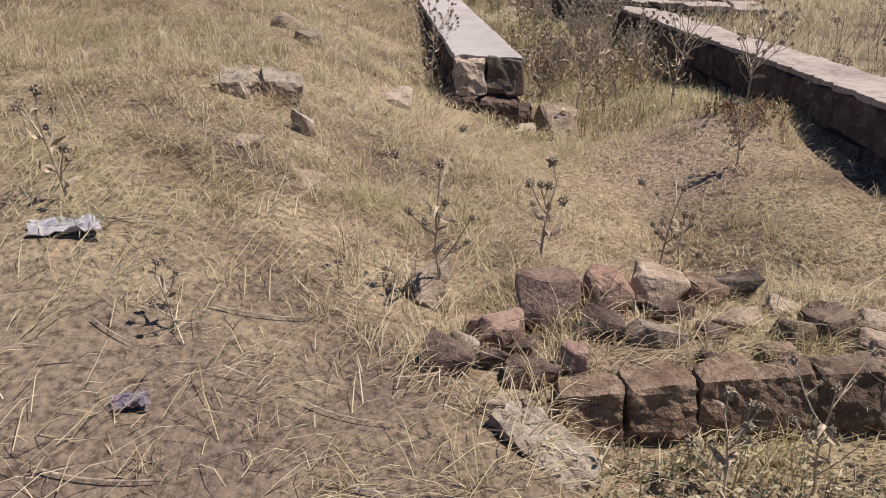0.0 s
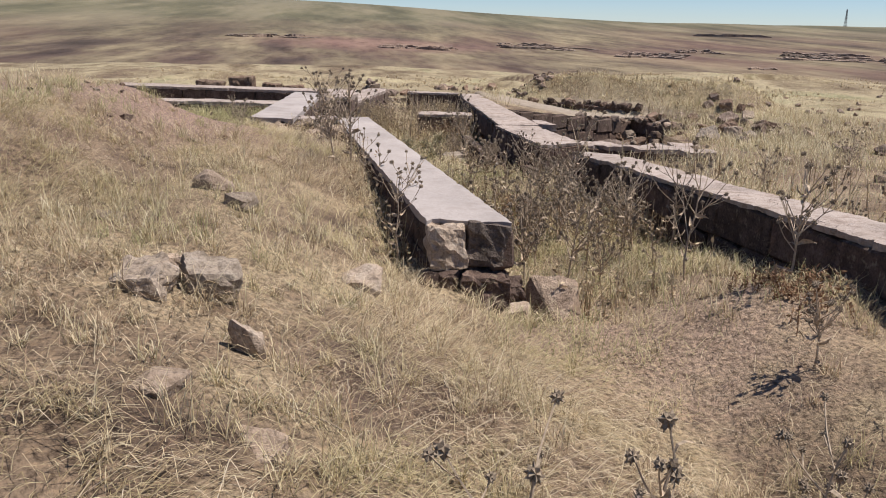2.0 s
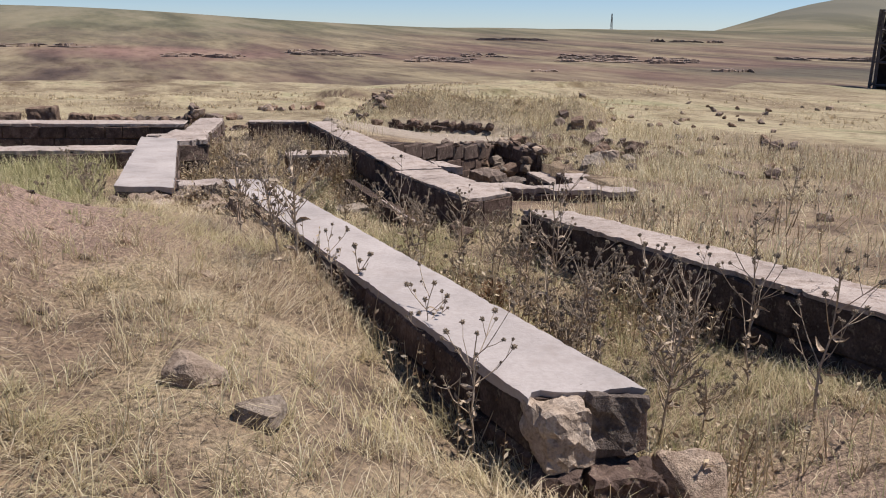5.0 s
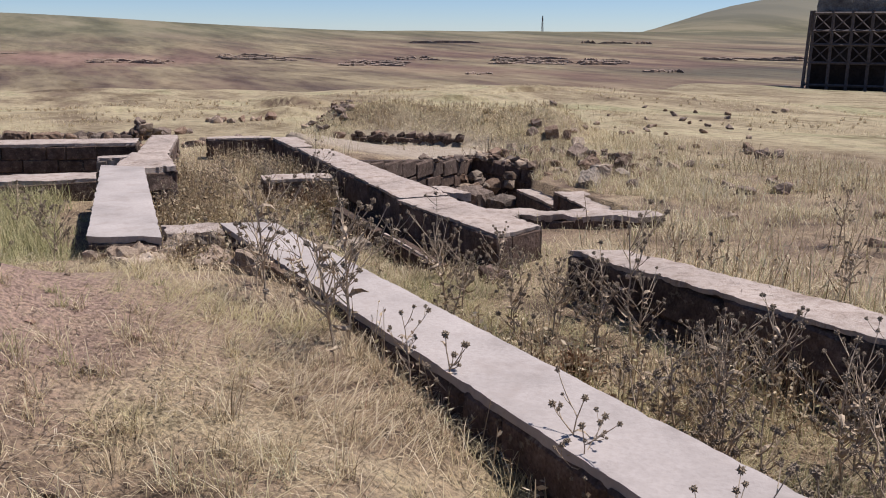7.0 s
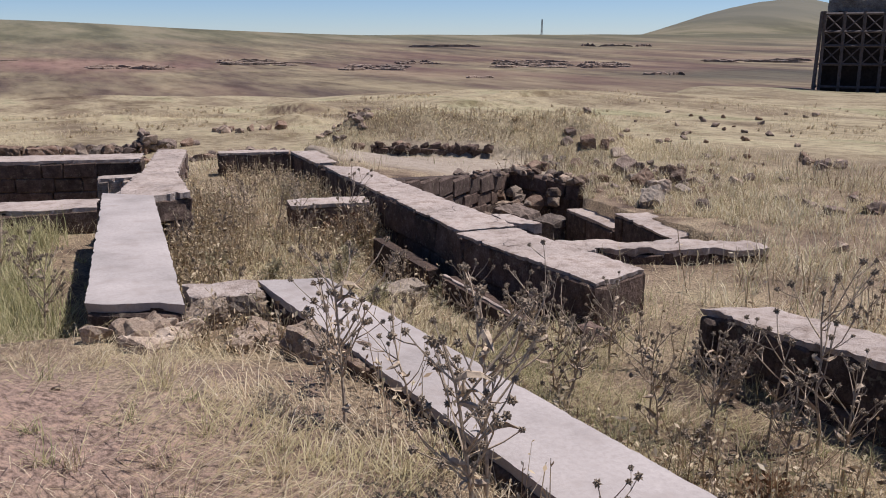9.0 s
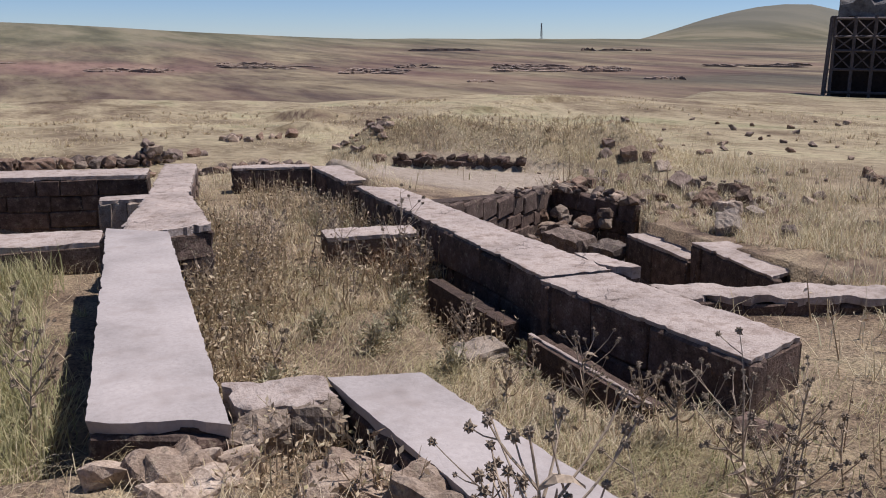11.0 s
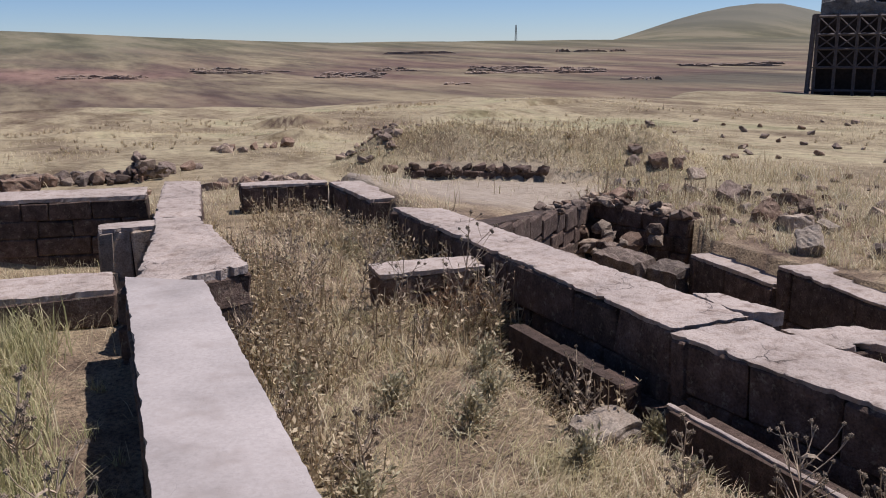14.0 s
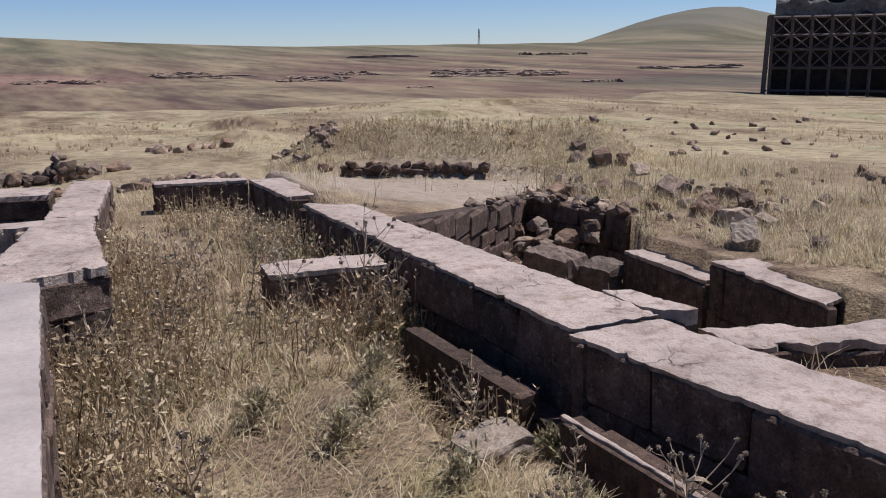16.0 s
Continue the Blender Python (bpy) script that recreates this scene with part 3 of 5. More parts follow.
def stone_wall(name, label, q, zs, zn, low, seed, rough=0.012, thick=0.06, course=0.24, run=0.5, mat=None, sides="lrsn", group="", broken=0.0):
    """A low wall with hewn facing stones under a mortar cap. q: SL, SR, NR, NL; low: how deep the facing goes."""
    rng = np.random.RandomState(seed)
    mat = mat or M_TUFF
    q = [np.array(p, float) for p in q]
    FOOTPRINTS.append(q)
    mid = sum(q) / 4
    root = empty(name, mid[0], mid[1], (zs + zn) / 2 - 0.5)
    inv = root.matrix_basis.inverted()
    tagged(root, label, "wall", group, kind="structure")

    def add(nm, me, lab=""):
        ob = part_of(root, nm, me, lab)
        ob.matrix_parent_inverse = inv
        return ob

    if thick > 0:
        add("mortar_cap", cap_mesh(q, zs, zn, thick, rough, seed, broken), "smooth pale mortar capping" if rough < 0.013 else "cracked weathered mortar capping")
    core = []
    ins = 0.07
    axis = (q[2] + q[3] - q[0] - q[1]) / 2
    axis /= np.linalg.norm(axis)
    across = np.array([axis[1], -axis[0]])
    inner = [q[0] + across * ins + axis * ins, q[1] - across * ins + axis * ins, q[2] - across * ins - axis * ins, q[3] + across * ins - axis * ins]
    t0 = max(thick, 0.0) * 0.6 + 0.005
    for z_lo in (False, True):
        for i, p in enumerate(inner):
            core.append((p[0], p[1], low - 0.15 if z_lo else (zs if i < 2 else zn) - t0))
    add("core", fixed_normals(mesh_from("core", core, [[0, 1, 2, 3], [7, 6, 5, 4], [0, 4, 5, 1], [1, 5, 6, 2], [2, 6, 7, 3], [3, 7, 4, 0]], M_CORE)))
    runs = {"l": (0, 3), "r": (2, 1), "s": (1, 0), "n": (3, 2)}
    for s in sides:
        a, b = (q[i] for i in runs[s])
        za, zb = ((zs, zn) if s == "l" else (zn, zs) if s == "r" else (zs, zs) if s == "s" else (zn, zn))
        along = (b - a)
        length = np.linalg.norm(along)
        along /= length
        inward = np.array([along[1], -along[0]])
        top = 0.012 + max(thick, 0) * 0.75
        row = 0
        while (za + zb) / 2 - top > low:
            h = course * rng.uniform(0.85, 1.15)
            x = -rng.uniform(0, 0.2) * run
            while x < length - 0.05:
                w = run * rng.uniform(0.6, 1.5)
                x0, x1 = max(x, 0.0), min(x + w, length)
                x += w
                if x1 - x0 < 0.08:
                    continue
                c = (x0 + x1) / 2
                z = za + (zb - za) * c / length - top - h / 2
                deep = 0.16
                p = a + along * c + inward * (deep / 2 - 0.004 + rng.uniform(-0.012, 0.02))
                o = a + along * c - inward * 0.15
                if z + h / 2 < gz(o[0], o[1]) - 0.12:
                    continue
                me = fixed_normals(mesh_from("stone", *chamfer_block(rng, x1 - x0 - 0.008, deep, h - 0.008, 0.014, 0.008 + rough * 0.3), mat))
                ob = add("stone", me)
                ob.matrix_basis = Matrix.Translation((p[0], p[1], z)) @ Matrix.Rotation(math.atan2(along[1], along[0]) + rng.uniform(-0.02, 0.02), 4, "Z")
            top += h
            row += 1
            if row > 7:
                break
    return root


CAPPED = "ruin walls with mortar caps"
stone_wall("wall_foreground", "low ruined stone wall with a smooth pale mortar cap", [(0.19, 7.06), (0.75, 7.0), (-0.06, 12.9), (-0.5, 13.02)], 0.08, 0.12, -0.75, 11, 0.0125, 0.05, sides="lrn", group=CAPPED, broken=0.13)
stone_wall("wall_link", "short capped stub joining two ruined walls", [(-0.95, 12.86), (-0.49, 12.76), (-0.5, 13.08), (-0.96, 13.2)], 0.085, 0.112, -0.6, 12, 0.05, 0.09, course=0.16, run=0.24, mat=M_TAN, group=CAPPED)
stone_wall("wall_centre", "long ruined wall under a flat pale mortar cap", [(-1.57, 12.97), (-1.01, 12.7), (-0.75, 16.85), (-1.23, 17.2)], 0.105, 0.09, -0.7, 13, 0.0125, 0.06, group=CAPPED, broken=0.04)
stone_wall("wall_centre_rough", "rough broken top of a ruined wall", [(-1.2, 17.23), (-0.28, 17.6), (-0.12, 19.9), (-0.63, 20.1)], -0.02, -0.14, -1.0, 14, 0.06, 0.09, group=CAPPED)
stone_wall("wall_centre_north", "capped ruined wall running on to the north", [(-0.42, 22.0), (0.12, 21.8), (0.72, 25.1), (0.2, 25.4)], -0.4, -0.46, -1.6, 15, 0.04, 0.07, group=CAPPED)
stone_wall("wall_centre_step", "low stepped stub between two capped walls", [(-0.62, 20.12), (-0.12, 19.95), (0.1, 21.78), (-0.42, 21.98)], -0.32, -0.4, -1.6, 16, 0.03, 0.07, group=CAPPED)
stone_wall("wall_cross_block", "hewn stone cross wall beside a deep room", [(-1.1, 21.5), (-0.44, 21.45), (-0.4, 21.95), (-1.06, 22.0)], -0.4, -0.42, -1.6, 17, 0.02, 0.05, course=0.5, mat=M_PALE, group=CAPPED)
stone_wall("wall_west_room", "capped cross wall of the western room", [(-4.6, 18.5), (-1.24, 17.98), (-1.2, 18.7), (-4.6, 19.3)], -0.2, -0.22, -1.2, 18, 0.03, 0.05, group=CAPPED)
stone_wall("wall_west_north", "deep stone-faced wall of the northern room", [(-6.5, 26.0), (-0.2, 24.4), (-0.08, 25.2), (-6.5, 26.9)], -0.5, -0.5, -1.7, 19, 0.02, 0.06, course=0.3, run=0.6, group=CAPPED)
stone_wall("wall_corridor_south", "weathered capped wall of dark tuff beside the corridor", [(2.98, 3.6), (3.5, 3.7), (2.97, 11.95), (2.45, 12.12)], 0.27, -0.2, -0.85, 20, 0.03, 0.04, course=0.3, run=0.65, group=CAPPED)
stone_wall("wall_corridor_middle", "capped wall of long dark tuff blocks", [(2.27, 13.15), (2.9, 13.35), (2.68, 15.25), (2.0, 15.3)], -0.26, -0.25, -1.0, 21, 0.028, 0.035, course=0.42, run=0.75, group=CAPPED)
stone_wall("wall_corridor_north", "weathered capped wall of dark tuff blocks", [(2.06, 15.34), (2.72, 15.3), (2.6, 20.1), (2.1, 20.4)], -0.24, -0.24, -1.05, 22, 0.032, 0.035, course=0.4, run=0.75, group=CAPPED)
stone_wall("wall_corridor_jut", "broken cap stones jutting from the wall end", [(2.74, 15.3), (2.98, 15.25), (2.93, 15.85), (2.7, 15.9)], -0.22, -0.23, -0.7, 23, 0.05, 0.08, group=CAPPED)
# dark core stone on kerbs and uncapped bench stands for the tuff wall's shade
stone_wall("wall_footing", "thin kerb of a footing bench along the tuff wall", [(1.725, 13.45), (1.76, 13.43), (1.73, 14.95), (1.695, 14.95)], -0.575, -0.57, -1.0, 24, 0.014, 0.02, course=0.2, mat=M_CORE, sides="lsn", group=CAPPED)
stone_wall("wall_footing_north", "broken low kerb half lost in weeds", [(1.745, 15.42), (1.795, 15.42), (1.735, 16.95), (1.69, 16.95)], -0.64, -0.61, -1.35, 35, 0.016, 0.0, course=0.2, mat=M_CORE, sides="lsn", group=CAPPED)
stone_wall("wall_bench", "sunken stone bench in the shade of the tuff wall", [(1.82, 13.43), (2.2, 13.3), (2.05, 16.9), (1.805, 16.9)], -0.8, -0.8, -1.0, 34, 0.012, 0.0, course=0.2, sides="sn", group=CAPPED)
stone_wall("wall_far_end", "short capped wall pier in dry grass", [(2.5, 22.2), (3.0, 22.15), (3.02, 23.95), (2.52, 24.1)], -0.46, -0.47, -1.2, 25, 0.022, 0.05, course=0.35, group=CAPPED)
stone_wall("wall_far_cross", "low cross wall half buried in dry weeds", [(1.2, 24.35), (2.5, 24.05), (2.55, 24.4), (1.25, 24.75)], -0.47, -0.47, -1.2, 26, 0.03, 0.04, course=0.3, group=CAPPED)
stone_wall("wall_block_pier", "squared stone pier standing in the weedy room", [(0.98, 18.03), (2.0, 17.88), (2.03, 18.25), (1.02, 18.4)], -0.37, -0.35, -1.0, 27, 0.025, 0.04, course=0.2, run=0.45, mat=M_BROWN, group=CAPPED)
stone_wall("wall_box_front", "low rough-topped wall closing a sunken box", [(3.3, 15.2), (5.28, 14.35), (5.4, 14.75), (3.35, 15.62)], -0.53, -0.52, -1.9, 28, 0.07, 0.07, course=0.2, group=CAPPED)
stone_wall("wall_box_east", "capped wall of long blocks beside a sunken box", [(5.56, 16.3), (6.25, 16.45), (6.35, 17.9), (5.86, 18.03)], -0.87, -0.87, -2.0, 29, 0.03, 0.035, course=0.5, run=0.8, group=CAPPED)
stone_wall("wall_box_east_low", "lower stepped block wall beside a sunken box", [(5.86, 18.08), (6.36, 17.95), (6.62, 19.6), (6.08, 19.72)], -1.1, -1.12, -2.1, 30, 0.025, 0.05, course=0.5, run=0.8, group=CAPPED)
stone_wall("wall_pit_back", "deep stone-faced back wall of the sunken box", [(2.75, 20.25), (3.1, 19.75), (6.72, 22.95), (6.35, 23.4)], -0.45, -1.03, -2.1, 31, 0.02, 0.0, course=0.28, run=0.5, group=CAPPED)
stone_wall("wall_pit_side", "broken stone side wall of the sunken box", [(7.15, 21.0), (7.6, 21.1), (7.2, 23.2), (6.72, 23.1)], -1.0, -0.98, -2.1, 32, 0.05, 0.0, course=0.25, run=0.4, group=CAPPED)

# added strip: dark stones in place of the shade under overhanging grass
stone_wall("wall_mound_edge", "added dark stone strip for the shade at the mound foot", [(6.03, 28.98), (5.75, 28.6), (8.2, 26.85), (8.48, 27.23)], -1.06, -1.06, -1.5, 33, 0.07, 0.0, course=0.16, run=0.3, group=CAPPED)

# ---- loose stones ----
def rocks(name, mat, seeds, flat=0.75):
    return [rock_mesh(name, k, mat, flat) for k in seeds]


R_TUFF, R_RED, R_PALE, R_BROWN, R_TAN, R_GREY = (rocks("stone", m, range(k, k + 5)) for k, m in ((100, M_TUFF), (110, M_RED), (120, M_PALE), (130, M_BROWN), (140, M_TAN), (150, M_GREYB)))
rng = np.random.RandomState(7)


def loose_stone(kind, x, y, size, label, group="", sink=0.25, z=None, turn=None, tilt=12):
    """size: (along, across, high) in metres; it sits a little sunk in the ground."""
    me = kind[rng.randint(len(kind))]
    ob = new("stone", me)
    base = gz(x, y) if z is None else z
    sx, sy, sz = size
    ob.matrix_basis = pose(x, y, base + sz * (0.5 - sink), rng.uniform(-tilt, tilt), rng.uniform(-tilt, tilt), rng.uniform(0, 360) if turn is None else turn) @ Matrix.Diagonal((sx, sy, sz / 0.75, 1))
    return tagged(ob, label, "stone", group)


SLOPE = "stones on the grassy slope"
for x, y, sx, sy, sz, kind, lab in (
    
    (-0.24, 6.34, 0.19, 0.26, 0.2, R_PALE, "pale tilted stone in dry grass"), (-0.71, 4.86, 0.13, 0.11, 0.26, R_PALE, "small pale upright stone in dry grass"),
    (-0.96, 4.35, 0.22, 0.18, 0.12, R_TAN, "flat pale stone nearly buried in straw"), (-1.2, 7.3, 0.2, 0.26, 0.2, R_TAN, "pale stone on the grassy slope"),
    (-0.98, 7.0, 0.2, 0.28, 0.18, R_TAN, "pale stone on the grassy slope"), (-1.62, 6.4, 0.16, 0.18, 0.1, R_TAN, "small pale stone in dry grass"),
    (-0.62, 4.15, 0.22, 0.18, 0.12, R_TAN, "flat pale stone nearly buried in straw"), (0.03, 3.42, 0.26, 0.18, 0.14, R_TAN, "grey stone beside a thistle stem"),
    (1.03, 7.06, 0.42, 0.36, 0.52, R_TAN, "pinkish broken stone by the wall end"), (-2.2, 9.2, 0.14, 0.12, 0.1, R_TUFF, "small dark stone in the grass"),
    (-1.0, 9.35, 0.2, 0.1, 0.05, R_TAN, "thin pale stone flake on the path"), (-0.78, 9.4, 0.12, 0.07, 0.05, R_TAN, "thin pale stone flake on the path"),
    (-0.82, 9.15, 0.09, 0.08, 0.08, R_TUFF, "small dark stone on the path"), (-0.74, 12.28, 0.34, 0.22, 0.2, R_TAN, "pale stone tucked under the wall"),
    (-0.42, 12.0, 0.3, 0.24, 0.24, R_TAN, "pale stone leaning on the wall foot"), (-1.3, 12.55, 0.24, 0.2, 0.2, R_TAN, "grey stone at the wall end"),
    (-1.12, 12.35, 0.3, 0.2, 0.12, R_TAN, "flat grey stone at the wall end"), 
    (-1.48, 12.7, 0.26, 0.2, 0.16, R_PALE, "pale crumbled stone at the wall end"), (-1.18, 12.66, 0.3, 0.22, 0.18, R_PALE, "pale crumbled stone at the wall end"), (-1.02, 12.6, 0.22, 0.18, 0.2, R_PALE, "pale crumbled stone at the wall end"),
    (2.05, 12.85, 0.3, 0.24, 0.24, R_TUFF, "dark stone by the wall corner"), (1.95, 15.95, 0.22, 0.18, 0.2, R_TUFF, "dark stone in the footing trench")):
    loose_stone(kind, x, y, (sx, sy, sz), lab, SLOPE, sink=0.6 if sz <= 0.12 else 0.36)

for k in range(30):
    size = rng.uniform(0.03, 0.08)
    x, y = -2.4 + rng.normal() * 0.55, 10.3 + rng.normal() * 0.9
    loose_stone((R_TUFF, R_RED, R_TAN)[k % 3], x, y, (size, size * 0.8, size * 0.6), "small broken stone on bare pink soil", "pebbles on the bare soil")

# broken stones under the end of the foreground wall
END = "broken stones under the wall end"
re_ = np.random.RandomState(15)
for x, y, z, sx, sy, sz, mat, lab in (
    (0.32, 7.05, -0.08, 0.24, 0.24, 0.27, M_PALE, "pale pinkish broken stone in the wall end"), (0.59, 7.08, -0.07, 0.27, 0.2, 0.27, M_GREYB, "dark rough stone in the wall end"),
    (0.29, 7.0, -0.35, 0.24, 0.24, 0.24, M_TUFF, "dark rough stone low in the wall end"), (0.55, 6.97, -0.37, 0.32, 0.28, 0.26, M_TUFF, "large dark stone in the wall end"), (0.75, 7.02, -0.42, 0.16, 0.2, 0.2, M_TUFF, "small dark stone in the wall end"),
    (0.42, 6.86, -0.5, 0.26, 0.22, 0.2, M_TUFF, "dark stone at the wall foot"), (0.72, 6.84, -0.53, 0.24, 0.2, 0.18, M_PALE, "grey stone at the wall foot")):
    ob = new("stone", rough_block(re_, "stone", sx, sy, sz, mat, 0.035))
    ob.matrix_basis = pose(x, y, z, re_.uniform(-8, 8), re_.uniform(-8, 8), re_.uniform(-18, 18))
    tagged(ob, lab, "stone", END)

# ruined retaining wall with a row of squared blocks and boulders above
ruin = empty("rubble_wall", 1.05, 2.6, -0.4)
tagged(ruin, "collapsed retaining wall of brown blocks and reddish boulders", "wall")
ruin_inv = ruin.matrix_basis.inverted()
r8 = np.random.RandomState(8)
for x0, x1, y, top, face in ((0.47, 0.69, 2.36, -0.1, 0.2), (0.7, 0.93, 2.39, -0.085, 0.2), (0.95, 1.12, 2.43, -0.075, 0.22), (1.13, 1.36, 2.46, -0.08, 0.23), (1.38, 1.6, 2.49, -0.08, 0.23), (1.62, 1.86, 2.51, -0.1, 0.24), (1.88, 2.2, 2.54, -0.13, 0.26)):
    ob = part_of(ruin, "block", rough_block(r8, "block", x1 - x0 + 0.012, 0.13, face, M_BROWN, 0.022))
    ob.matrix_parent_inverse = ruin_inv
    ob.matrix_basis = pose((x0 + x1) / 2, y + 0.065, top - face / 2, r8.uniform(-4, 4), r8.uniform(-4, 4), r8.uniform(2, 9))
    ob = part_of(ruin, "block", rough_block(r8, "block", (x1 - x0) * 0.9, 0.18, 0.2, M_BROWN, 0.035))
    ob.matrix_parent_inverse = ruin_inv
    ob.matrix_basis = pose((x0 + x1) / 2 + 0.06, y + 0.12, top - face - 0.06, r8.uniform(-5, 5), r8.uniform(-4, 4), r8.uniform(-5, 9))
# boulders bedded in the soil behind the row: place, size, how far they stand out
for x, y, sx, sy, sz, out, kind in (
    (0.28, 2.86, 0.27, 0.2, 0.22, 0.5, R_RED), (0.5, 2.98, 0.29, 0.2, 0.26, 0.62, R_RED), (0.73, 3.03, 0.22, 0.2, 0.22, 0.6, R_RED), (0.95, 3.08, 0.24, 0.2, 0.17, 0.8, R_TAN),
    (0.97, 2.98, 0.2, 0.14, 0.15, 0.5, R_TUFF), (0.68, 2.79, 0.18, 0.15, 0.16, 0.5, R_TUFF), (0.86, 2.76, 0.22, 0.16, 0.16, 0.45, R_TAN), (1.1, 2.82, 0.14, 0.12, 0.1, 0.5, R_TUFF),
    (0.1, 2.62, 0.2, 0.16, 0.2, 0.45, R_TUFF), (0.16, 2.68, 0.12, 0.1, 0.16, 0.6, R_PALE), (0.28, 2.66, 0.13, 0.11, 0.16, 0.5, R_TUFF), (0.38, 2.74, 0.12, 0.1, 0.12, 0.5, R_TUFF), (0.4, 2.54, 0.22, 0.14, 0.13, 0.5, R_TUFF), (0.54, 2.55, 0.11, 0.1, 0.13, 0.6, R_RED),
    (1.15, 3.16, 0.24, 0.16, 0.14, 0.5, R_BROWN), (1.3, 3.18, 0.24, 0.16, 0.16, 0.55, R_TUFF), (1.22, 2.92, 0.22, 0.16, 0.14, 0.5, R_TAN), (1.06, 2.62, 0.14, 0.1, 0.08, 0.5, R_TUFF),
    (1.42, 2.82, 0.16, 0.14, 0.14, 0.5, R_BROWN), (1.56, 2.86, 0.24, 0.17, 0.18, 0.5, R_BROWN), (1.7, 2.76, 0.2, 0.16, 0.16, 0.5, R_TAN), (1.8, 2.9, 0.22, 0.16, 0.14, 0.5, R_TAN), (1.3, 2.68, 0.14, 0.12, 0.1, 0.5, R_BROWN),
    (1.45, 3.05, 0.14, 0.1, 0.1, 0.5, R_PALE), (1.62, 3.02, 0.16, 0.12, 0.12, 0.5, R_TUFF), (0.02, 3.2, 0.24, 0.18, 0.16, 0.4, R_TAN), (2.1, 2.95, 0.3, 0.25, 0.2, 0.5, R_BROWN), (0.55, 1.95, 0.12, 0.1, 0.12, 0.5, R_TAN), (0.28, 2.32, 0.18, 0.1, 0.12, 0.5, R_TAN)):
    ob = part_of(ruin, "boulder", kind[r8.randint(5)])
    ob.matrix_parent_inverse = ruin_inv
    ob.matrix_basis = pose(x, y, gz(x, y) + sz * (out - 0.36), r8.uniform(-15, 15), r8.uniform(-15, 15), r8.uniform(-25, 25)) @ Matrix.Diagonal((sx, sy, sz / 0.75, 1))
ob = part_of(ruin, "boulder", rough_block(r8, "boulder", 0.36, 0.17, 0.17, M_PALE, 0.045), "pale long stone slipped from the row")
ob.matrix_parent_inverse = ruin_inv
ob.matrix_basis = pose(0.38, 2.18, -0.2, 8, 24, -44)

ob = new("stone", rough_block(r8, "stone", 0.4, 0.28, 0.2, M_PALE, 0.025))
ob.matrix_basis = pose(1.35, 15.12, -0.78, 3, -4, 12)
tagged(ob, "flat pale stone lying in the weedy room", "stone")

# the split stone on the slope, its two halves round a dark hollow
for x, y, z, sx, sy, sz, ax, ay, az in ((-0.95, 5.45, 0.06, 0.23, 0.22, 0.16, 12, 6, 14), (-1.2, 5.24, 0.03, 0.2, 0.22, 0.15, 14, -8, -10), (-1.08, 5.6, 0.02, 0.2, 0.08, 0.14, 0, 0, 5)):
    ob = new("stone", rough_block(r8, "stone", sx, sy, sz, M_PALE, 0.035))
    ob.matrix_basis = pose(x, y, gz(x, y) + z, ax, ay, az)
    tagged(ob, "pale split stone round a dark hollow in the straw", "stone", SLOPE)

# stones propping the broken cap where two walls meet
for x, y, z, sx, sy, sz, ax, ay, az, mat, lab in (
    (-0.6, 12.25, -0.06, 0.3, 0.2, 0.16, 10, 18, -30, M_TAN, "pale slab leaning under the broken cap"), (-0.42, 11.92, -0.05, 0.3, 0.24, 0.2, -6, 10, -60, M_TAN, "pale rounded stone under the broken cap"),
    (-0.3, 11.5, -0.08, 0.4, 0.18, 0.14, 4, 4, -78, M_BROWN, "flat brown stone along the wall foot"), (-1.28, 12.62, -0.06, 0.26, 0.2, 0.14, 12, -8, 15, M_TAN, "angular pale stone under the wall end"),
    (-1.22, 12.42, -0.1, 0.3, 0.24, 0.1, 4, 3, 30, M_PALE, "flat pale stone before the wall end"), (-0.8, 12.85, -0.12, 0.24, 0.2, 0.2, 8, 5, 20, M_GREYB, "dark stone packed under the stub"),
    (-0.62, 12.8, -0.1, 0.22, 0.2, 0.24, -8, 5, -12, M_TAN, "tan stone packed under the stub"), (-0.9, 12.75, -0.2, 0.24, 0.2, 0.2, 3, -9, 40, M_TAN, "tan stone packed under the stub")):
    ob = new("stone", rough_block(r8, "stone", sx, sy, sz, mat, 0.04))
    ob.matrix_basis = pose(x, y, max(z, gz(x, y) + sz * 0.22), ax, ay, az)
    tagged(ob, lab, "stone", "stones propping the wall junction")

# two hewn blocks standing in the sunken box
for x, y, top, sx, sy, sz, rz in ((5.55, 20.45, -1.2, 0.5, 0.8, 1.0, 12), (5.95, 19.95, -1.3, 0.55, 0.5, 0.8, 20)):
    ob = new("stone_block", rough_block(r8, "stone_block", sx, sy, sz, M_GREYB, 0.04))
    ob.matrix_basis = pose(x, y, top - sz / 2, 2, -3, rz)
    tagged(ob, "large hewn dark block standing in the sunken box", "stone", "blocks in the sunken box")

rp = np.random.RandomState(16)
for _ in range(30):
    k = rp.uniform(0, 1)
    x, y = 7.0 - 1.5 * k + rp.normal() * 0.15, 21.9 + rp.normal() * 0.6
    size = rp.uniform(0.16, 0.42)
    loose_stone((R_TAN, R_GREY, R_BROWN)[rp.randint(3)], x, y, (size, size * 0.8, size * 0.6), "dark fallen stone heaped in the sunken box", "stones heaped in the sunken box", z=-1.9 + 0.75 * (1 - k), tilt=25)

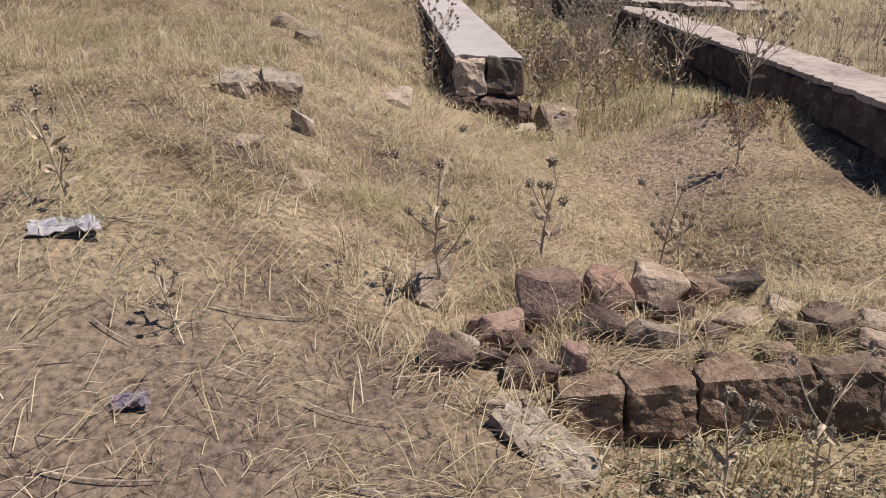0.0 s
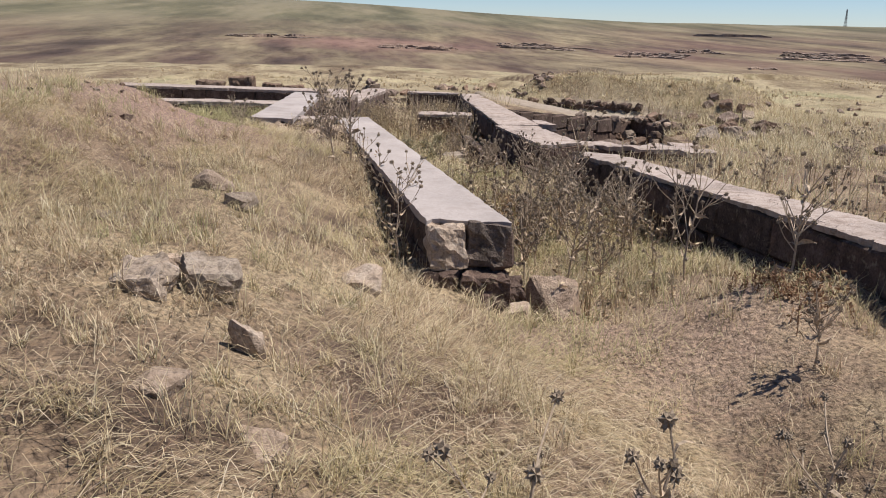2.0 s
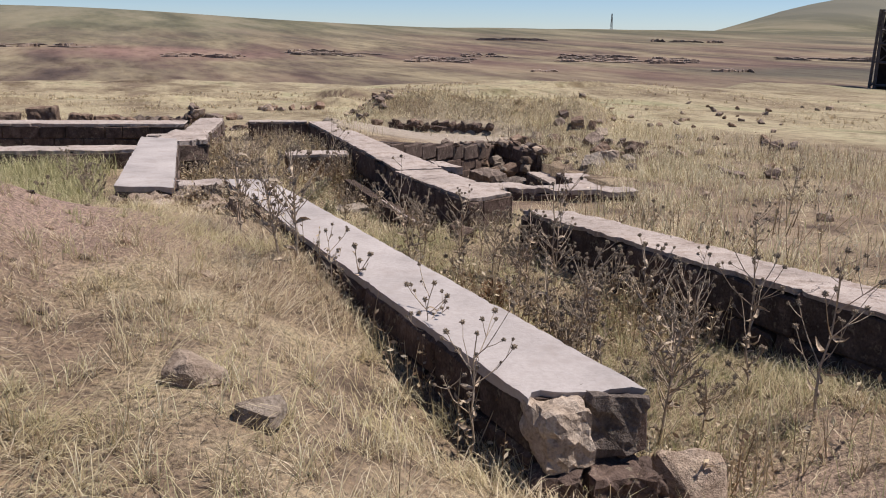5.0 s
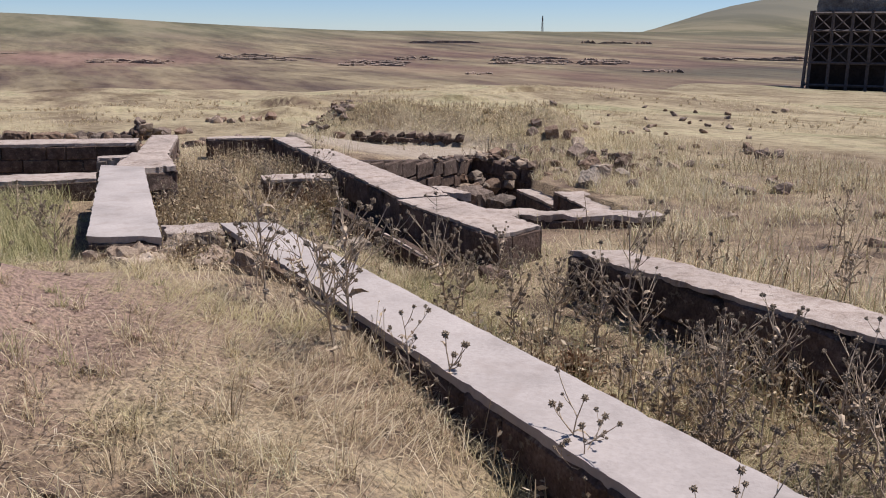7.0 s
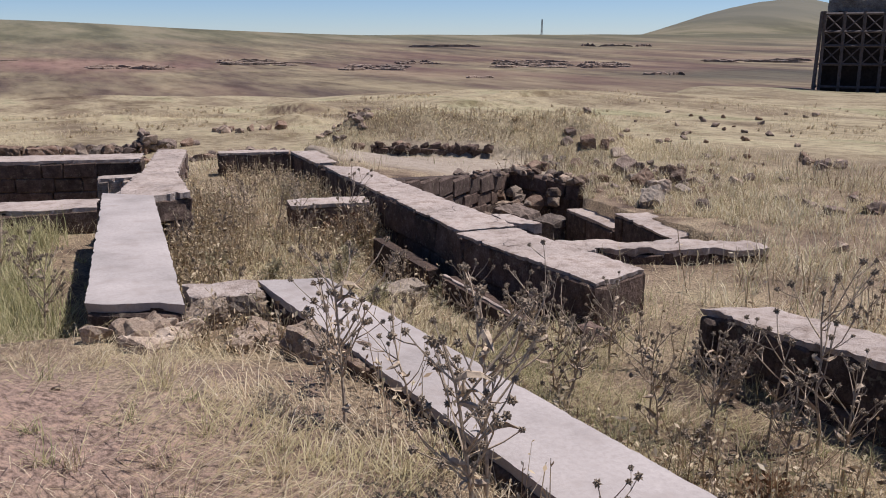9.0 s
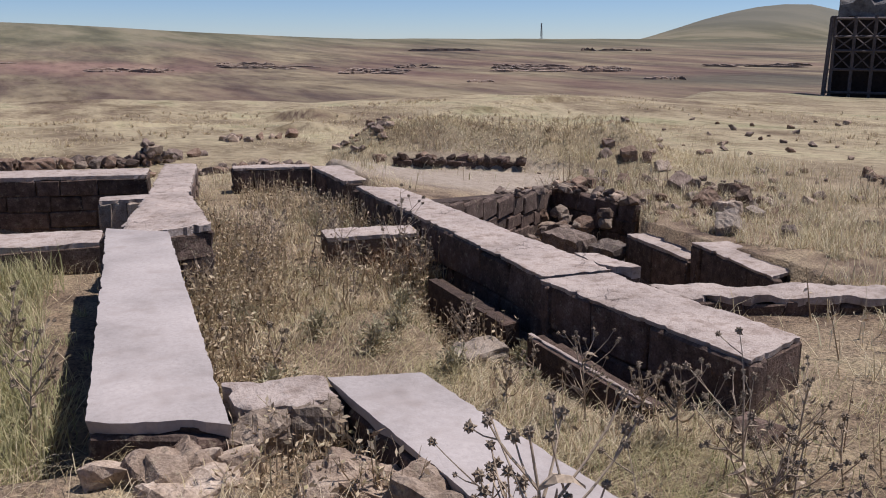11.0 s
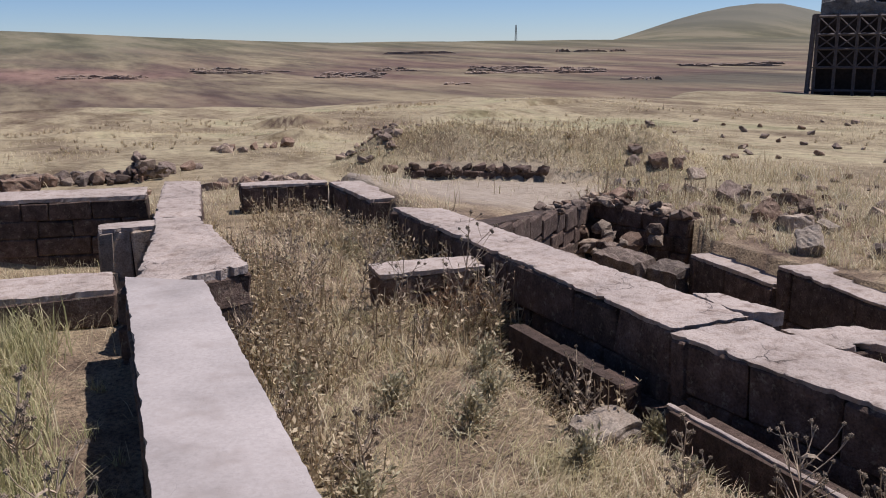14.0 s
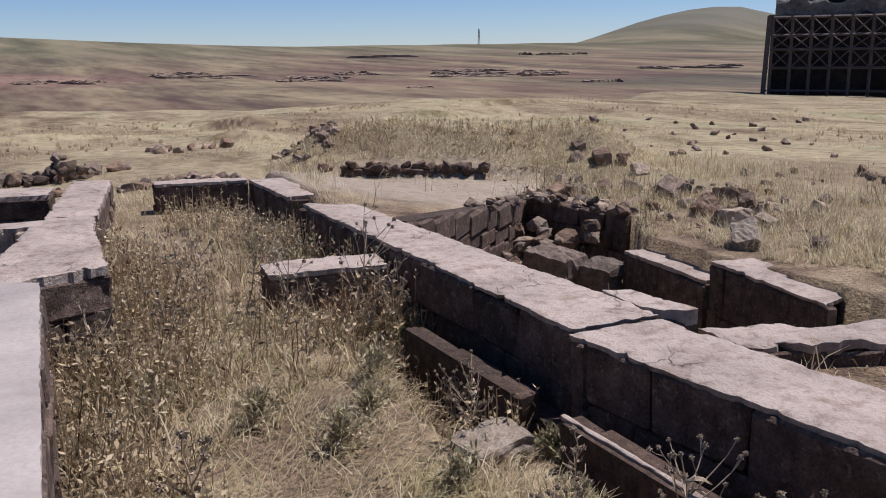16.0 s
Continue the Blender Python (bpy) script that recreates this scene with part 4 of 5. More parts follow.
for k in range(54):
    f, size = rp.uniform(0, 1), rp.uniform(0.1, 0.3)
    x, y = (7.35 - 0.45 * f, 21.0 + 2.2 * f) if k % 3 else (5.2 + 1.5 * f, 21.85 + 1.4 * f)
    loose_stone((R_GREY, R_TAN, R_BROWN)[k // 3 % 3], x + rp.normal() * 0.16, y + rp.normal() * 0.12, (size, size * 0.8, size * 0.6), "broken stone on the crumbling edge of the sunken box", "stones on the box edge", z=-1.0 if k % 3 else -0.82 - 0.25 * f, tilt=25)

# tumbled stones round the sunken box, the mound and along the western rooms
TUMBLED = "tumbled stones beyond the walls"
r9 = np.random.RandomState(9)
BLOCKS = {"T": M_GREYB, "B": M_BROWN, "P": M_PALE, "R": M_TAN}
for (x, y, w, h), kind in zip(((8.31, 22.95, 0.33, 0.24), (7.78, 22.80, 0.20, 0.15), (7.45, 22.82, 0.25, 0.18), (8.98, 22.88, 0.45, 0.12), (8.79, 21.96, 0.45, 0.30), (9.25, 22.00, 0.20, 0.20), (9.44, 21.22, 0.50, 0.22), (8.17, 20.44, 0.38, 0.28), (7.90, 19.64, 0.40, 0.22), (8.87, 20.31, 0.35, 0.26), (9.06, 20.19, 0.20, 0.14), (8.17, 19.38, 0.30, 0.14), (6.86, 18.44, 0.48, 0.24), (8.51, 21.21, 0.30, 0.10), (7.94, 19.89, 0.25, 0.18), (10.16, 20.77, 0.15, 0.10), (7.31, 17.81, 0.26, 0.16), (10.62, 24.73, 0.38, 0.14), (10.40, 25.71, 0.45, 0.24), (10.73, 25.48, 0.25, 0.22), (9.26, 25.04, 0.25, 0.16), (8.65, 24.71, 0.20, 0.26)), "BTBRTTBBPBBPPPTTTPBBTP"):
    ob = new("stone_block", rough_block(r9, "stone_block", w, w * r9.uniform(0.55, 0.85), h * 1.25, BLOCKS[kind], 0.03))
    ob.matrix_basis = pose(x, y, gz(x, y) + h * 0.36, r9.uniform(-28, 28), r9.uniform(-28, 28), r9.uniform(0, 90))
    tagged(ob, "broken squared building stone lying in dry grass", "stone", TUMBLED)
rub_v, rub_f, rub_m = [], [], []
for cx, cy, rx, ry, n, lo, hi in ((8.4, 20.6, 1.6, 1.5, 46, 0.08, 0.26), (8.9, 21.3, 0.9, 1.2, 26, 0.12, 0.34), (7.6, 23.4, 0.8, 0.5, 22, 0.12, 0.36), (12.5, 27.0, 5.0, 3.0, 24, 0.08, 0.3), (5.9, 30.6, 0.6, 0.7, 34, 0.1, 0.3), (6.5, 31.2, 0.7, 0.7, 20, 0.1, 0.28),
                                  (10.4, 26.2, 0.9, 0.4, 4, 0.15, 0.35), (9.3, 25.2, 0.8, 0.5, 5, 0.1, 0.25), (2.6, 28.2, 1.2, 0.5, 60, 0.12, 0.36), (-1.2, 28.0, 2.4, 0.35, 60, 0.12, 0.4), (1.2, 31.6, 0.7, 1.0, 12, 0.2, 0.5),
                                  (4.3, 36.5, 1.5, 1.0, 10, 0.2, 0.5), (11.5, 22.0, 2.5, 2.0, 22, 0.08, 0.26), (13.5, 21.5, 1.0, 0.6, 8, 0.15, 0.4), (9.0, 17.2, 1.6, 1.5, 10, 0.12, 0.35), (18, 30, 4.5, 4.0, 14, 0.1, 0.3), (28, 36, 5, 4, 8, 0.2, 0.4),
                                  (-3.2, 27.4, 1.4, 0.3, 8, 0.35, 0.7), (5.2, 14.9, 0.3, 0.25, 4, 0.15, 0.3), (7.6, 12.5, 2.2, 2.0, 8, 0.12, 0.35)):
    for _ in range(n):
        size = r9.uniform(lo, hi)
        x, y = cx + rx * r9.normal() * 0.6, cy + ry * r9.normal() * 0.6
        pick = r9.randint(4)
        me = (R_TAN, R_BROWN, R_GREY, R_TUFF)[pick][r9.randint(5)]
        tall = size * r9.uniform(0.45, 0.8)
        m = pose(x, y, gz(x, y) + tall * 0.25, r9.uniform(-25, 25), r9.uniform(-25, 25), r9.uniform(0, 360)) @ Matrix.Diagonal((size, size * r9.uniform(0.6, 1), tall / 0.75, 1))
        start = len(rub_v)
        rub_v += [m @ v.co for v in me.vertices]
        rub_f += [[start + k for k in p.vertices] for p in me.polygons]
        rub_m += [(0, 1, 3, 2 if size < 0.15 else 3)[pick]] * len(me.polygons)
rubble = mesh_from("scattered_rubble", rub_v, rub_f, M_TAN)
rubble.materials.append(M_BROWN)
rubble.materials.append(M_TUFF)
rubble.materials.append(M_GREYB)
rubble.polygons.foreach_set("material_index", rub_m)
tagged(new("scattered_rubble", rubble), "small broken brown stones strewn over dry grass", "rubble", kind="stuff")
for k in range(100):
    f = r9.uniform(0, 1)
    size = r9.uniform(0.15, 0.42)
    x, y = -2.92 + 3.32 * f + r9.normal() * 0.12, 31.36 + -0.99 * f + r9.normal() * 0.22
    loose_stone((R_GREY, R_BROWN, R_TUFF, R_TAN, R_GREY)[k % 5], x, y, (size, size * 0.8, size * 0.85), "dark broken stone in a ruined rubble row", "stones of the ruined row", tilt=25)
for k in range(16):
    size, up = r9.uniform(0.2, 0.45), r9.uniform(0, 1)
    x, y = 0.45 + r9.normal() * 0.3 * (1.2 - up), 30.4 + r9.normal() * 0.25 * (1.2 - up)
    loose_stone((R_TUFF, R_GREY, R_TAN)[k % 3], x, y, (size, size * 0.8, size * 0.7), "dark stone heaped at the end of the row", "stones of the ruined row", z=gz(x, y) + 0.45 * up, tilt=30)
# more added dark stones, breaking up the shade strip at the mound foot
for k in range(22):
    f = r9.uniform(-0.08, 1.05)
    size = r9.uniform(0.14, 0.36)
    loose_stone((R_TUFF, R_BROWN, R_TUFF)[k % 3], 5.78 + 2.45 * f + r9.normal() * 0.1, 28.66 - 1.75 * f + r9.normal() * 0.1, (size, size * 0.8, size * 0.6), "added dark stone along the shade strip of the mound foot", "stones edging the mound", z=-1.08, tilt=25)
for x, y, w, h in ((-3.4, 28.2, 0.7, 0.75), (-2.55, 28.0, 0.5, 0.55), (-1.9, 27.9, 0.6, 0.5), (-4.4, 28.6, 0.8, 0.6)):
    ob = new("stone_block", rough_block(r9, "stone_block", w, 0.5, h, M_BROWN, 0.04))
    ob.matrix_basis = pose(x, y, gz(x, y) + h * 0.45, r9.uniform(-4, 4), r9.uniform(-4, 4), r9.uniform(-12, 12))
    tagged(ob, "brown squared block in a ruined row", "stone", "squared blocks in a row")


# ---- dry grass ----
def outside_walls(x, y, grow=0.01):
    keep = np.ones(len(x), bool)
    for q in FOOTPRINTS:
        inside = np.ones(len(x), bool)
        for i in range(4):
            a, b = q[i], q[(i + 1) % 4]
            n = np.linalg.norm(b - a)
            inside &= ((b[0] - a[0]) * (y - a[1]) - (b[1] - a[1]) * (x - a[0])) / n > -grow
        keep &= ~inside
    return keep


def blades(name, x, y, length, lean, width, mat, seed, label, drape=0.3, lift=0.0):
    """Many bent blades: lean 0 stands, 1 lies flat."""
    r = np.random.RandomState(seed)
    n = len(x)
    z = ground(x, y) - 0.008 + lift * r.uniform(0, 1, n)
    a = r.uniform(0, 2 * math.pi, n) if np.isscalar(drape) else drape + r.normal(0, 0.7, n)
    t1 = lean * math.pi / 2 * 0.8
    t2 = np.minimum(lean * math.pi / 2 * 1.15 + r.uniform(0, 0.5, n), 1.75)
    d = np.stack([np.cos(a), np.sin(a)], -1)
    base = np.stack([x, y, z], -1)
    mid = base + np.column_stack([d * (np.sin(t1) * length * 0.55)[:, None], np.cos(t1) * length * 0.55])
    tip = mid + np.column_stack([d * (np.sin(t2) * length * 0.45)[:, None], np.cos(t2) * length * 0.45])
    tip[:, 2] = np.maximum(tip[:, 2], z + 0.004)
    side_way = np.column_stack([-d[:, 1], d[:, 0], np.zeros(n)]) * (width / 2)[:, None]
    v = np.stack([base - side_way, base + side_way, mid - side_way * 0.8, mid + side_way * 0.8, tip], 1).reshape(-1, 3)
    k = np.arange(n)[:, None] * 5
    f = np.concatenate([k + [0, 1, 3], k + [0, 3, 2], k + [2, 3, 4]], 1).reshape(-1, 3)
    ob = new(name, big_mesh(name, v, f, mat, False))
    return tagged(ob, label, "grass", kind="stuff")


# hollows beside the footings, too shaded for grass
BARE_STRIPS = [[np.array(p) for p in q] for q in (((1.42, 15.3), (1.74, 15.3), (1.69, 16.95), (1.4, 16.95)), ((1.52, 13.4), (1.72, 13.4), (1.69, 15.0), (1.5, 15.0)))]
FOOTPRINTS += BARE_STRIPS


def scatter(n, x0, x1, y0, y1, seed, keep=None):
    r = np.random.RandomState(seed)
    x, y = r.uniform(x0, x1, n), r.uniform(y0, y1, n)
    ok = outside_walls(x, y)
    if keep is not None:
        ok &= r.uniform(0, 1, n) < keep(x, y)
    return x[ok], y[ok], r


def clumped(x, y):
    return 0.15 + 0.85 * sm(-0.3, 0.4, waves(x, y, 2.6, 31) + 0.6 * waves(x, y, 8.0, 32))


def terrace_soil(x, y):
    """Swept bare soil between the sunken box and the mound."""
    u, v = (x - 9.5) * 0.78 - (y - 29.0) * 0.62, (x - 9.5) * 0.62 + (y - 29.0) * 0.78
    return 1 - 0.95 * sm(-2.3, -2.7, v) * sm(-10.2, -9.4, v) * sm(2.3, 1.3, u) * sm(-0.6, 0.2, u + 0.7 + 0.3 * (v + 9.2))


def bare(x, y):
    """Trodden bare earth on the way past the walls."""
    return (1 - 0.8 * sm(1.5, 0.5, np.hypot((x + 2.5) / 1.2, (y - 10.8) / 2.0))) * (1 - 0.82 * sm(1.7, 0.7, np.hypot((x + 1.2) / 1.0, (y - 1.6) / 1.1))) * (1 - 0.5 * sm(1.2, 0.5, np.hypot(x - 1.7, y - 6.4)))


x, y, r = scatter(150000, -3.6, 4.5, 0.2, 13.0, 41, lambda x, y: clumped(x, y) * bare(x, y))
blades("matted_straw", x, y, r.uniform(0.06, 0.24, len(x)), r.uniform(0.75, 1.0, len(x)), r.uniform(0.0018, 0.0045, len(x)), M_STRAW, 42, "matted dry straw lying over the slope", waves(x, y, 1.5, 33) * 2.5, 0.045)
x, y, r = scatter(11000, -3.6, 4.0, 0.2, 13.0, 141, lambda x, y: clumped(x, y) * bare(x, y))
blades("long_straw", x, y, r.uniform(0.12, 0.32, len(x)), r.uniform(0.75, 1.0, len(x)), r.uniform(0.002, 0.0045, len(x)), M_LONG, 142, "long pale fallen grass stalks over the slope", waves(x, y, 1.5, 33) * 2.5, 0.06)
x, y, r = scatter(60000, -3.6, 4.5, 0.2, 13.0, 43, lambda x, y: clumped(y, x) ** 2 * bare(x, y))
blades("dry_grass", x, y, r.uniform(0.04, 0.15, len(x)), r.uniform(0.35, 0.95, len(x)), r.uniform(0.002, 0.004, len(x)), M_STRAW, 44, "short dry grass standing among straw")
x, y, r = scatter(90000, -3.6, 3.2, 6.0, 18.5, 45, lambda x, y: clumped(x, y) * np.maximum(sm(0.1, 0.5, x - s1_left(y)) * 0.9, 0.9 * sm(-1.85, -2.25, x) * sm(13, 13.4, y)))
blades("green_grass", x, y, r.uniform(0.06, 0.26, len(x)), r.uniform(0.2, 0.8, len(x)), r.uniform(0.002, 0.005, len(x)), M_GREEN, 46, "half-green grass in the sheltered corridor")
x, y, r = scatter(110000, -5.0, 12.0, 12.9, 27.5, 47, lambda x, y: clumped(x, y) * (0.35 + 0.65 * (x < 3)) * terrace_soil(x, y) * (1 - 0.9 * sm(-2.3, -2.0, x) * (x < s2_mid(y)) * sm(18, 17.6, y)))
blades("room_grass", x, y, r.uniform(0.08, 0.3, len(x)), r.uniform(0.15, 0.95, len(x)), r.uniform(0.003, 0.007, len(x)), M_STEPPE, 48, "dry grass among the ruined rooms", 0.3, 0.02)
x, y, r = scatter(30000, -0.7, 2.2, 12.9, 18.0, 57, lambda x, y: clumped(x, y))
blades("room_straw", x, y, r.uniform(0.08, 0.24, len(x)), r.uniform(0.6, 1.0, len(x)), r.uniform(0.003, 0.006, len(x)), M_STRAW, 58, "matted dry straw on the room floor", waves(x, y, 1.5, 59) * 2.5, 0.06)
x, y, r = scatter(60000, 3.2, 14.0, 5.0, 26.5, 49, lambda x, y: clumped(x, y) ** 1.8 * terrace_soil(x, y))
blades("east_grass", x, y, r.uniform(0.12, 0.42, len(x)), r.uniform(0.1, 0.7, len(x)), r.uniform(0.005, 0.012, len(x)), M_STEPPE, 50, "taller dry grass beyond the walls")
x, y, r = scatter(60000, -14.0, 34.0, 24.0, 62.0, 51, lambda x, y: sm(-0.2, 0.4, waves(x, y, 0.8, 34)) * terrace_soil(x, y))
blades("far_grass", x, y, r.uniform(0.1, 0.3, len(x)), r.uniform(0.45, 0.95, len(x)), r.uniform(0.006, 0.014, len(x)), M_STRAW, 52, "thin dry grass on the open plateau")
x, y, r = scatter(40000, 4.5, 14.5, 24.5, 33.5, 53, lambda x, y: sm(4.8, 3.8, np.abs((x - 9.5) * 0.78 - (y - 29) * 0.62)) * sm(3, 2, np.abs((x - 9.5) * 0.62 + (y - 29) * 0.78)))
blades("mound_grass", x, y, r.uniform(0.08, 0.2, len(x)), r.uniform(0.45, 0.95, len(x)), r.uniform(0.007, 0.015, len(x)), M_STEPPE, 54, "long dry grass on the spoil mound")
x, y, r = scatter(25000, -14.0, -3.0, -0.5, 24.0, 55, lambda x, y: clumped(x, y))
blades("west_grass", x, y, r.uniform(0.1, 0.3, len(x)), r.uniform(0.2, 0.8, len(x)), r.uniform(0.004, 0.009, len(x)), M_STEPPE, 56, "dry grass on the western slope")


def tufts(name, n, each, x0, x1, y0, y1, tall, mat, seed, label, keep, thick=1.0):
    """Separate grass tufts: blades fanning from common roots."""
    cx, cy, r = scatter(n, x0, x1, y0, y1, seed, keep)
    big = r.uniform(0.6, 1.3, len(cx))
    x = np.repeat(cx, each) + r.normal(0, 0.03, len(cx) * each) * np.repeat(big, each)
    y = np.repeat(cy, each) + r.normal(0, 0.03, len(cx) * each) * np.repeat(big, each)
    ln = np.repeat(big, each) * tall * r.uniform(0.5, 1.2, len(x))
    return blades(name, x, y, ln, r.uniform(0.15, 0.85, len(x)), r.uniform(0.0022, 0.0045, len(x)) * thick, mat, seed + 1, label)


tufts("straw_tufts", 900, 34, -3.4, 2.6, 0.6, 12.5, 0.2, M_STRAW, 85, "tufts of bent straw on the slope", lambda x, y: (0.2 + 0.8 * sm(-0.2, 0.3, waves(x, y, 1.4, 87))) * bare(x, y))
tufts("tall_tufts", 300, 36, -3.4, 0.6, 3.3, 8.5, 0.17, M_STEPPE, 95, "taller bent grass tufts on the slope", lambda x, y: sm(-0.1, 0.35, waves(x, y, 1.0, 96)) * bare(x, y))
tufts("weed_bushes", 330, 30, -1.0, 2.1, 15.2, 24.0, 0.27, M_WITHERED, 97, "bushy dead weeds crowding the northern room", lambda x, y: sm(16.0, 17.2, y + sm(0.3, -0.6, x) * 1.8) * (1 - 0.6 * sm(20.0, 21.2, y)) * (x > s2_mid(y)), 2.8)
tufts("plateau_tufts", 1500, 22, -12, 34, 27, 62, 0.24, M_WITHERED, 99, "dark withered tufts dotted over the plateau", lambda x, y: sm(0.0, 0.5, waves(x, y, 0.5, 98)) * terrace_soil(x, y), 4.0)
tufts("rim_grass", 420, 26, 6.3, 10.0, 16.3, 23.0, 0.2, M_STEPPE, 181, "straw-coloured grass on the bank beside the sunken box", lambda x, y: 0.85 * (1 - inside_pit(x, y)), 2.2)
tufts("rubble_straw", 170, 26, 0.1, 2.2, 2.5, 3.3, 0.1, M_STRAW, 101, "short straw growing between the fallen stones", lambda x, y: 0.9 + 0 * x)
tufts("dark_tufts", 950, 30, -3.0, 2.6, 0.6, 9.0, 0.13, M_WITHERED, 89, "darker withered tufts among the straw", lambda x, y: sm(-0.1, 0.4, waves(x, y, 1.1, 90)))
tufts("green_tufts", 500, 34, -3.4, 2.4, 5.5, 17.5, 0.18, M_GREEN, 92, "greener tufts near the wall feet", lambda x, y: sm(0.0, 0.4, waves(x, y, 1.2, 93)))


def weed_thicket(name, x, y, tall, seed, label, thick=1.0, mat=M_WEED, leaves=5):
    """Dead stalks with small curled leaves."""
    r = np.random.RandomState(seed)
    n = len(x)
    h = tall * r.uniform(0.5, 1.15, n)
    z = ground(x, y) - 0.01
    a, lean = r.uniform(0, 6.28, n), np.abs(r.normal(0, 0.38, n))
    way = np.stack([np.cos(a) * np.sin(lean), np.sin(a) * np.sin(lean), np.cos(lean)], -1)
    base = np.stack([x, y, z], -1)
    tip = base + way * h[:, None]
    wide = np.stack([-np.sin(a), np.cos(a), 0 * a], -1) * (r.uniform(0.0018, 0.0036, n) * thick * (1 + tall))[:, None]
    wide2 = np.stack([np.cos(a), np.sin(a), 0 * a], -1) * np.linalg.norm(wide, axis=1)[:, None]
    v = [np.stack([base - wide, base + wide, tip + wide * 0.4, tip - wide * 0.4], 1), np.stack([base - wide2, base + wide2, tip + wide2 * 0.4, tip - wide2 * 0.4], 1)]
    for _ in range(leaves):
        k = r.uniform(0.15, 1.0, n)[:, None]
        p = base + (tip - base) * k
        u = r.normal(size=(n, 3)) * [1, 1, 0.7] + [0, 0, 0.5]
        u /= np.linalg.norm(u, axis=1)[:, None]
        w = np.cross(u, r.normal(size=(n, 3)))
        w /= np.linalg.norm(w, axis=1)[:, None]
        ln = (r.uniform(0.02, 0.06, n) * (0.6 + tall))[:, None]
        v.append(np.stack([p, p + u * ln * 0.5 + w * ln * 0.2, p + u * ln, p + u * ln * 0.5 - w * ln * 0.2], 1))
    v = np.concatenate(v).reshape(-1, 3)
    f = np.arange(len(v)).reshape(-1, 4)
    return tagged(new(name, big_mesh(name, v, f, mat, False)), label, "weeds", kind="stuff")


x, y, r = scatter(8000, -1.0, 2.1, 15.0, 24.0, 61, lambda x, y: sm(-0.5, 0.1, waves(x, y, 1.7, 62)) * sm(16.4, 17.6, y + sm(0.3, -0.6, x) * 1.8) * (1 - 0.75 * sm(20.0, 21.2, y)) * (x > s2_mid(y)))
weed_thicket("weed_thicket", x, y, 0.46, 63, "thicket of brown dead weeds filling the room", 1.3, M_WITHERED, 9)
x, y, r = scatter(9000, -1.0, 2.1, 15.5, 24.3, 81, lambda x, y: sm(-0.5, 0.1, waves(x, y, 1.7, 62)) * sm(16.4, 17.6, y + sm(0.3, -0.6, x) * 1.8) * (1 - 0.75 * sm(20.0, 21.2, y)) * (x > s2_mid(y)))
blades("tall_grass", x, y, r.uniform(0.1, 0.32, len(x)), r.uniform(0.2, 0.9, len(x)), r.uniform(0.005, 0.012, len(x)), M_STEPPE, 82, "tall dry grass crowding the weedy room")
x, y, r = scatter(3200, 0.4, 2.6, 7.0, 13.5, 64, lambda x, y: sm(0.0, 0.4, waves(x, y, 2.4, 65)) * (x > s1_left(y) + 0.5))
weed_thicket("corridor_weeds", x, y, 0.42, 66, "dead weeds along the foot of the walls")
x, y, r = scatter(700, -0.7, 0.3, 7.0, 13.0, 67, lambda x, y: sm(-0.28, -0.02, x - s1_left(y)) * (x < s1_left(y)))
weed_thicket("edge_weeds", x, y, 0.3, 68, "thin dead weeds along the capped wall")
x, y, r = scatter(2400, 3.4, 13.0, 7.0, 24.0, 69, lambda x, y: sm(0.0, 0.45, waves(x, y, 1.0, 70)))
weed_thicket("east_weeds", x, y, 0.45, 71, "scattered dead weeds beyond the walls", 1.7)
x, y, r = scatter(2600, 5.0, 14.0, 25.0, 33.0, 72, lambda x, y: sm(4.2, 3.2, np.abs((x - 9.1) * 0.78 - (y - 29.3) * 0.62)) * sm(2.6, 2.2, np.abs((x - 9.5) * 0.62 + (y - 29) * 0.78)) * sm(-0.5, 0.2, waves(x, y, 1.3, 74)))
weed_thicket("mound_weeds", x, y, 0.24, 73, "dry weeds crowning the spoil mound", 2.0, M_WITHERED, 8)


def bush(x, y, size, mat, seed, label, group, spread=0.6):
    """A small dead or dying bush: fine stems fanning from one root, with narrow leaves."""
    r = np.random.RandomState(seed)
    stems, leaves = [], []
    for _ in range(70):
        a, lean = r.uniform(0, 6.28), abs(r.normal(0, spread))
        way = np.array([math.cos(a) * math.sin(lean), math.sin(a) * math.sin(lean), abs(math.cos(lean))])
        tip = way * size * r.uniform(0.5, 1.0)
        w = np.cross(way, r.normal(size=3))
        w *= 0.0022 / np.linalg.norm(w)
        stems.append([-w, w, tip + w * 0.4, tip - w * 0.4])
        for _ in range(9):
            p = tip * r.uniform(0.3, 1.0)
            u = way + r.normal(size=3) * 0.7
            u /= np.linalg.norm(u)
            v = np.cross(u, r.normal(size=3))
            v /= np.linalg.norm(v)
            ln = r.uniform(0.03, 0.06)
            leaves.append([p, p + u * ln * 0.5 + v * ln * 0.16, p + u * ln, p + u * ln * 0.5 - v * ln * 0.16])
    root = empty("bush", x, y, gz(x, y) - 0.01)
    tagged(root, label, "bush", group)
    for nm, quads4 in (("stalk", stems), ("foliage", leaves)):
        v = np.array(quads4).reshape(-1, 3)
        part_of(root, nm, big_mesh(nm, v, np.arange(len(v)).reshape(-1, 4), M_WITHERED if nm == "stalk" else mat, False))


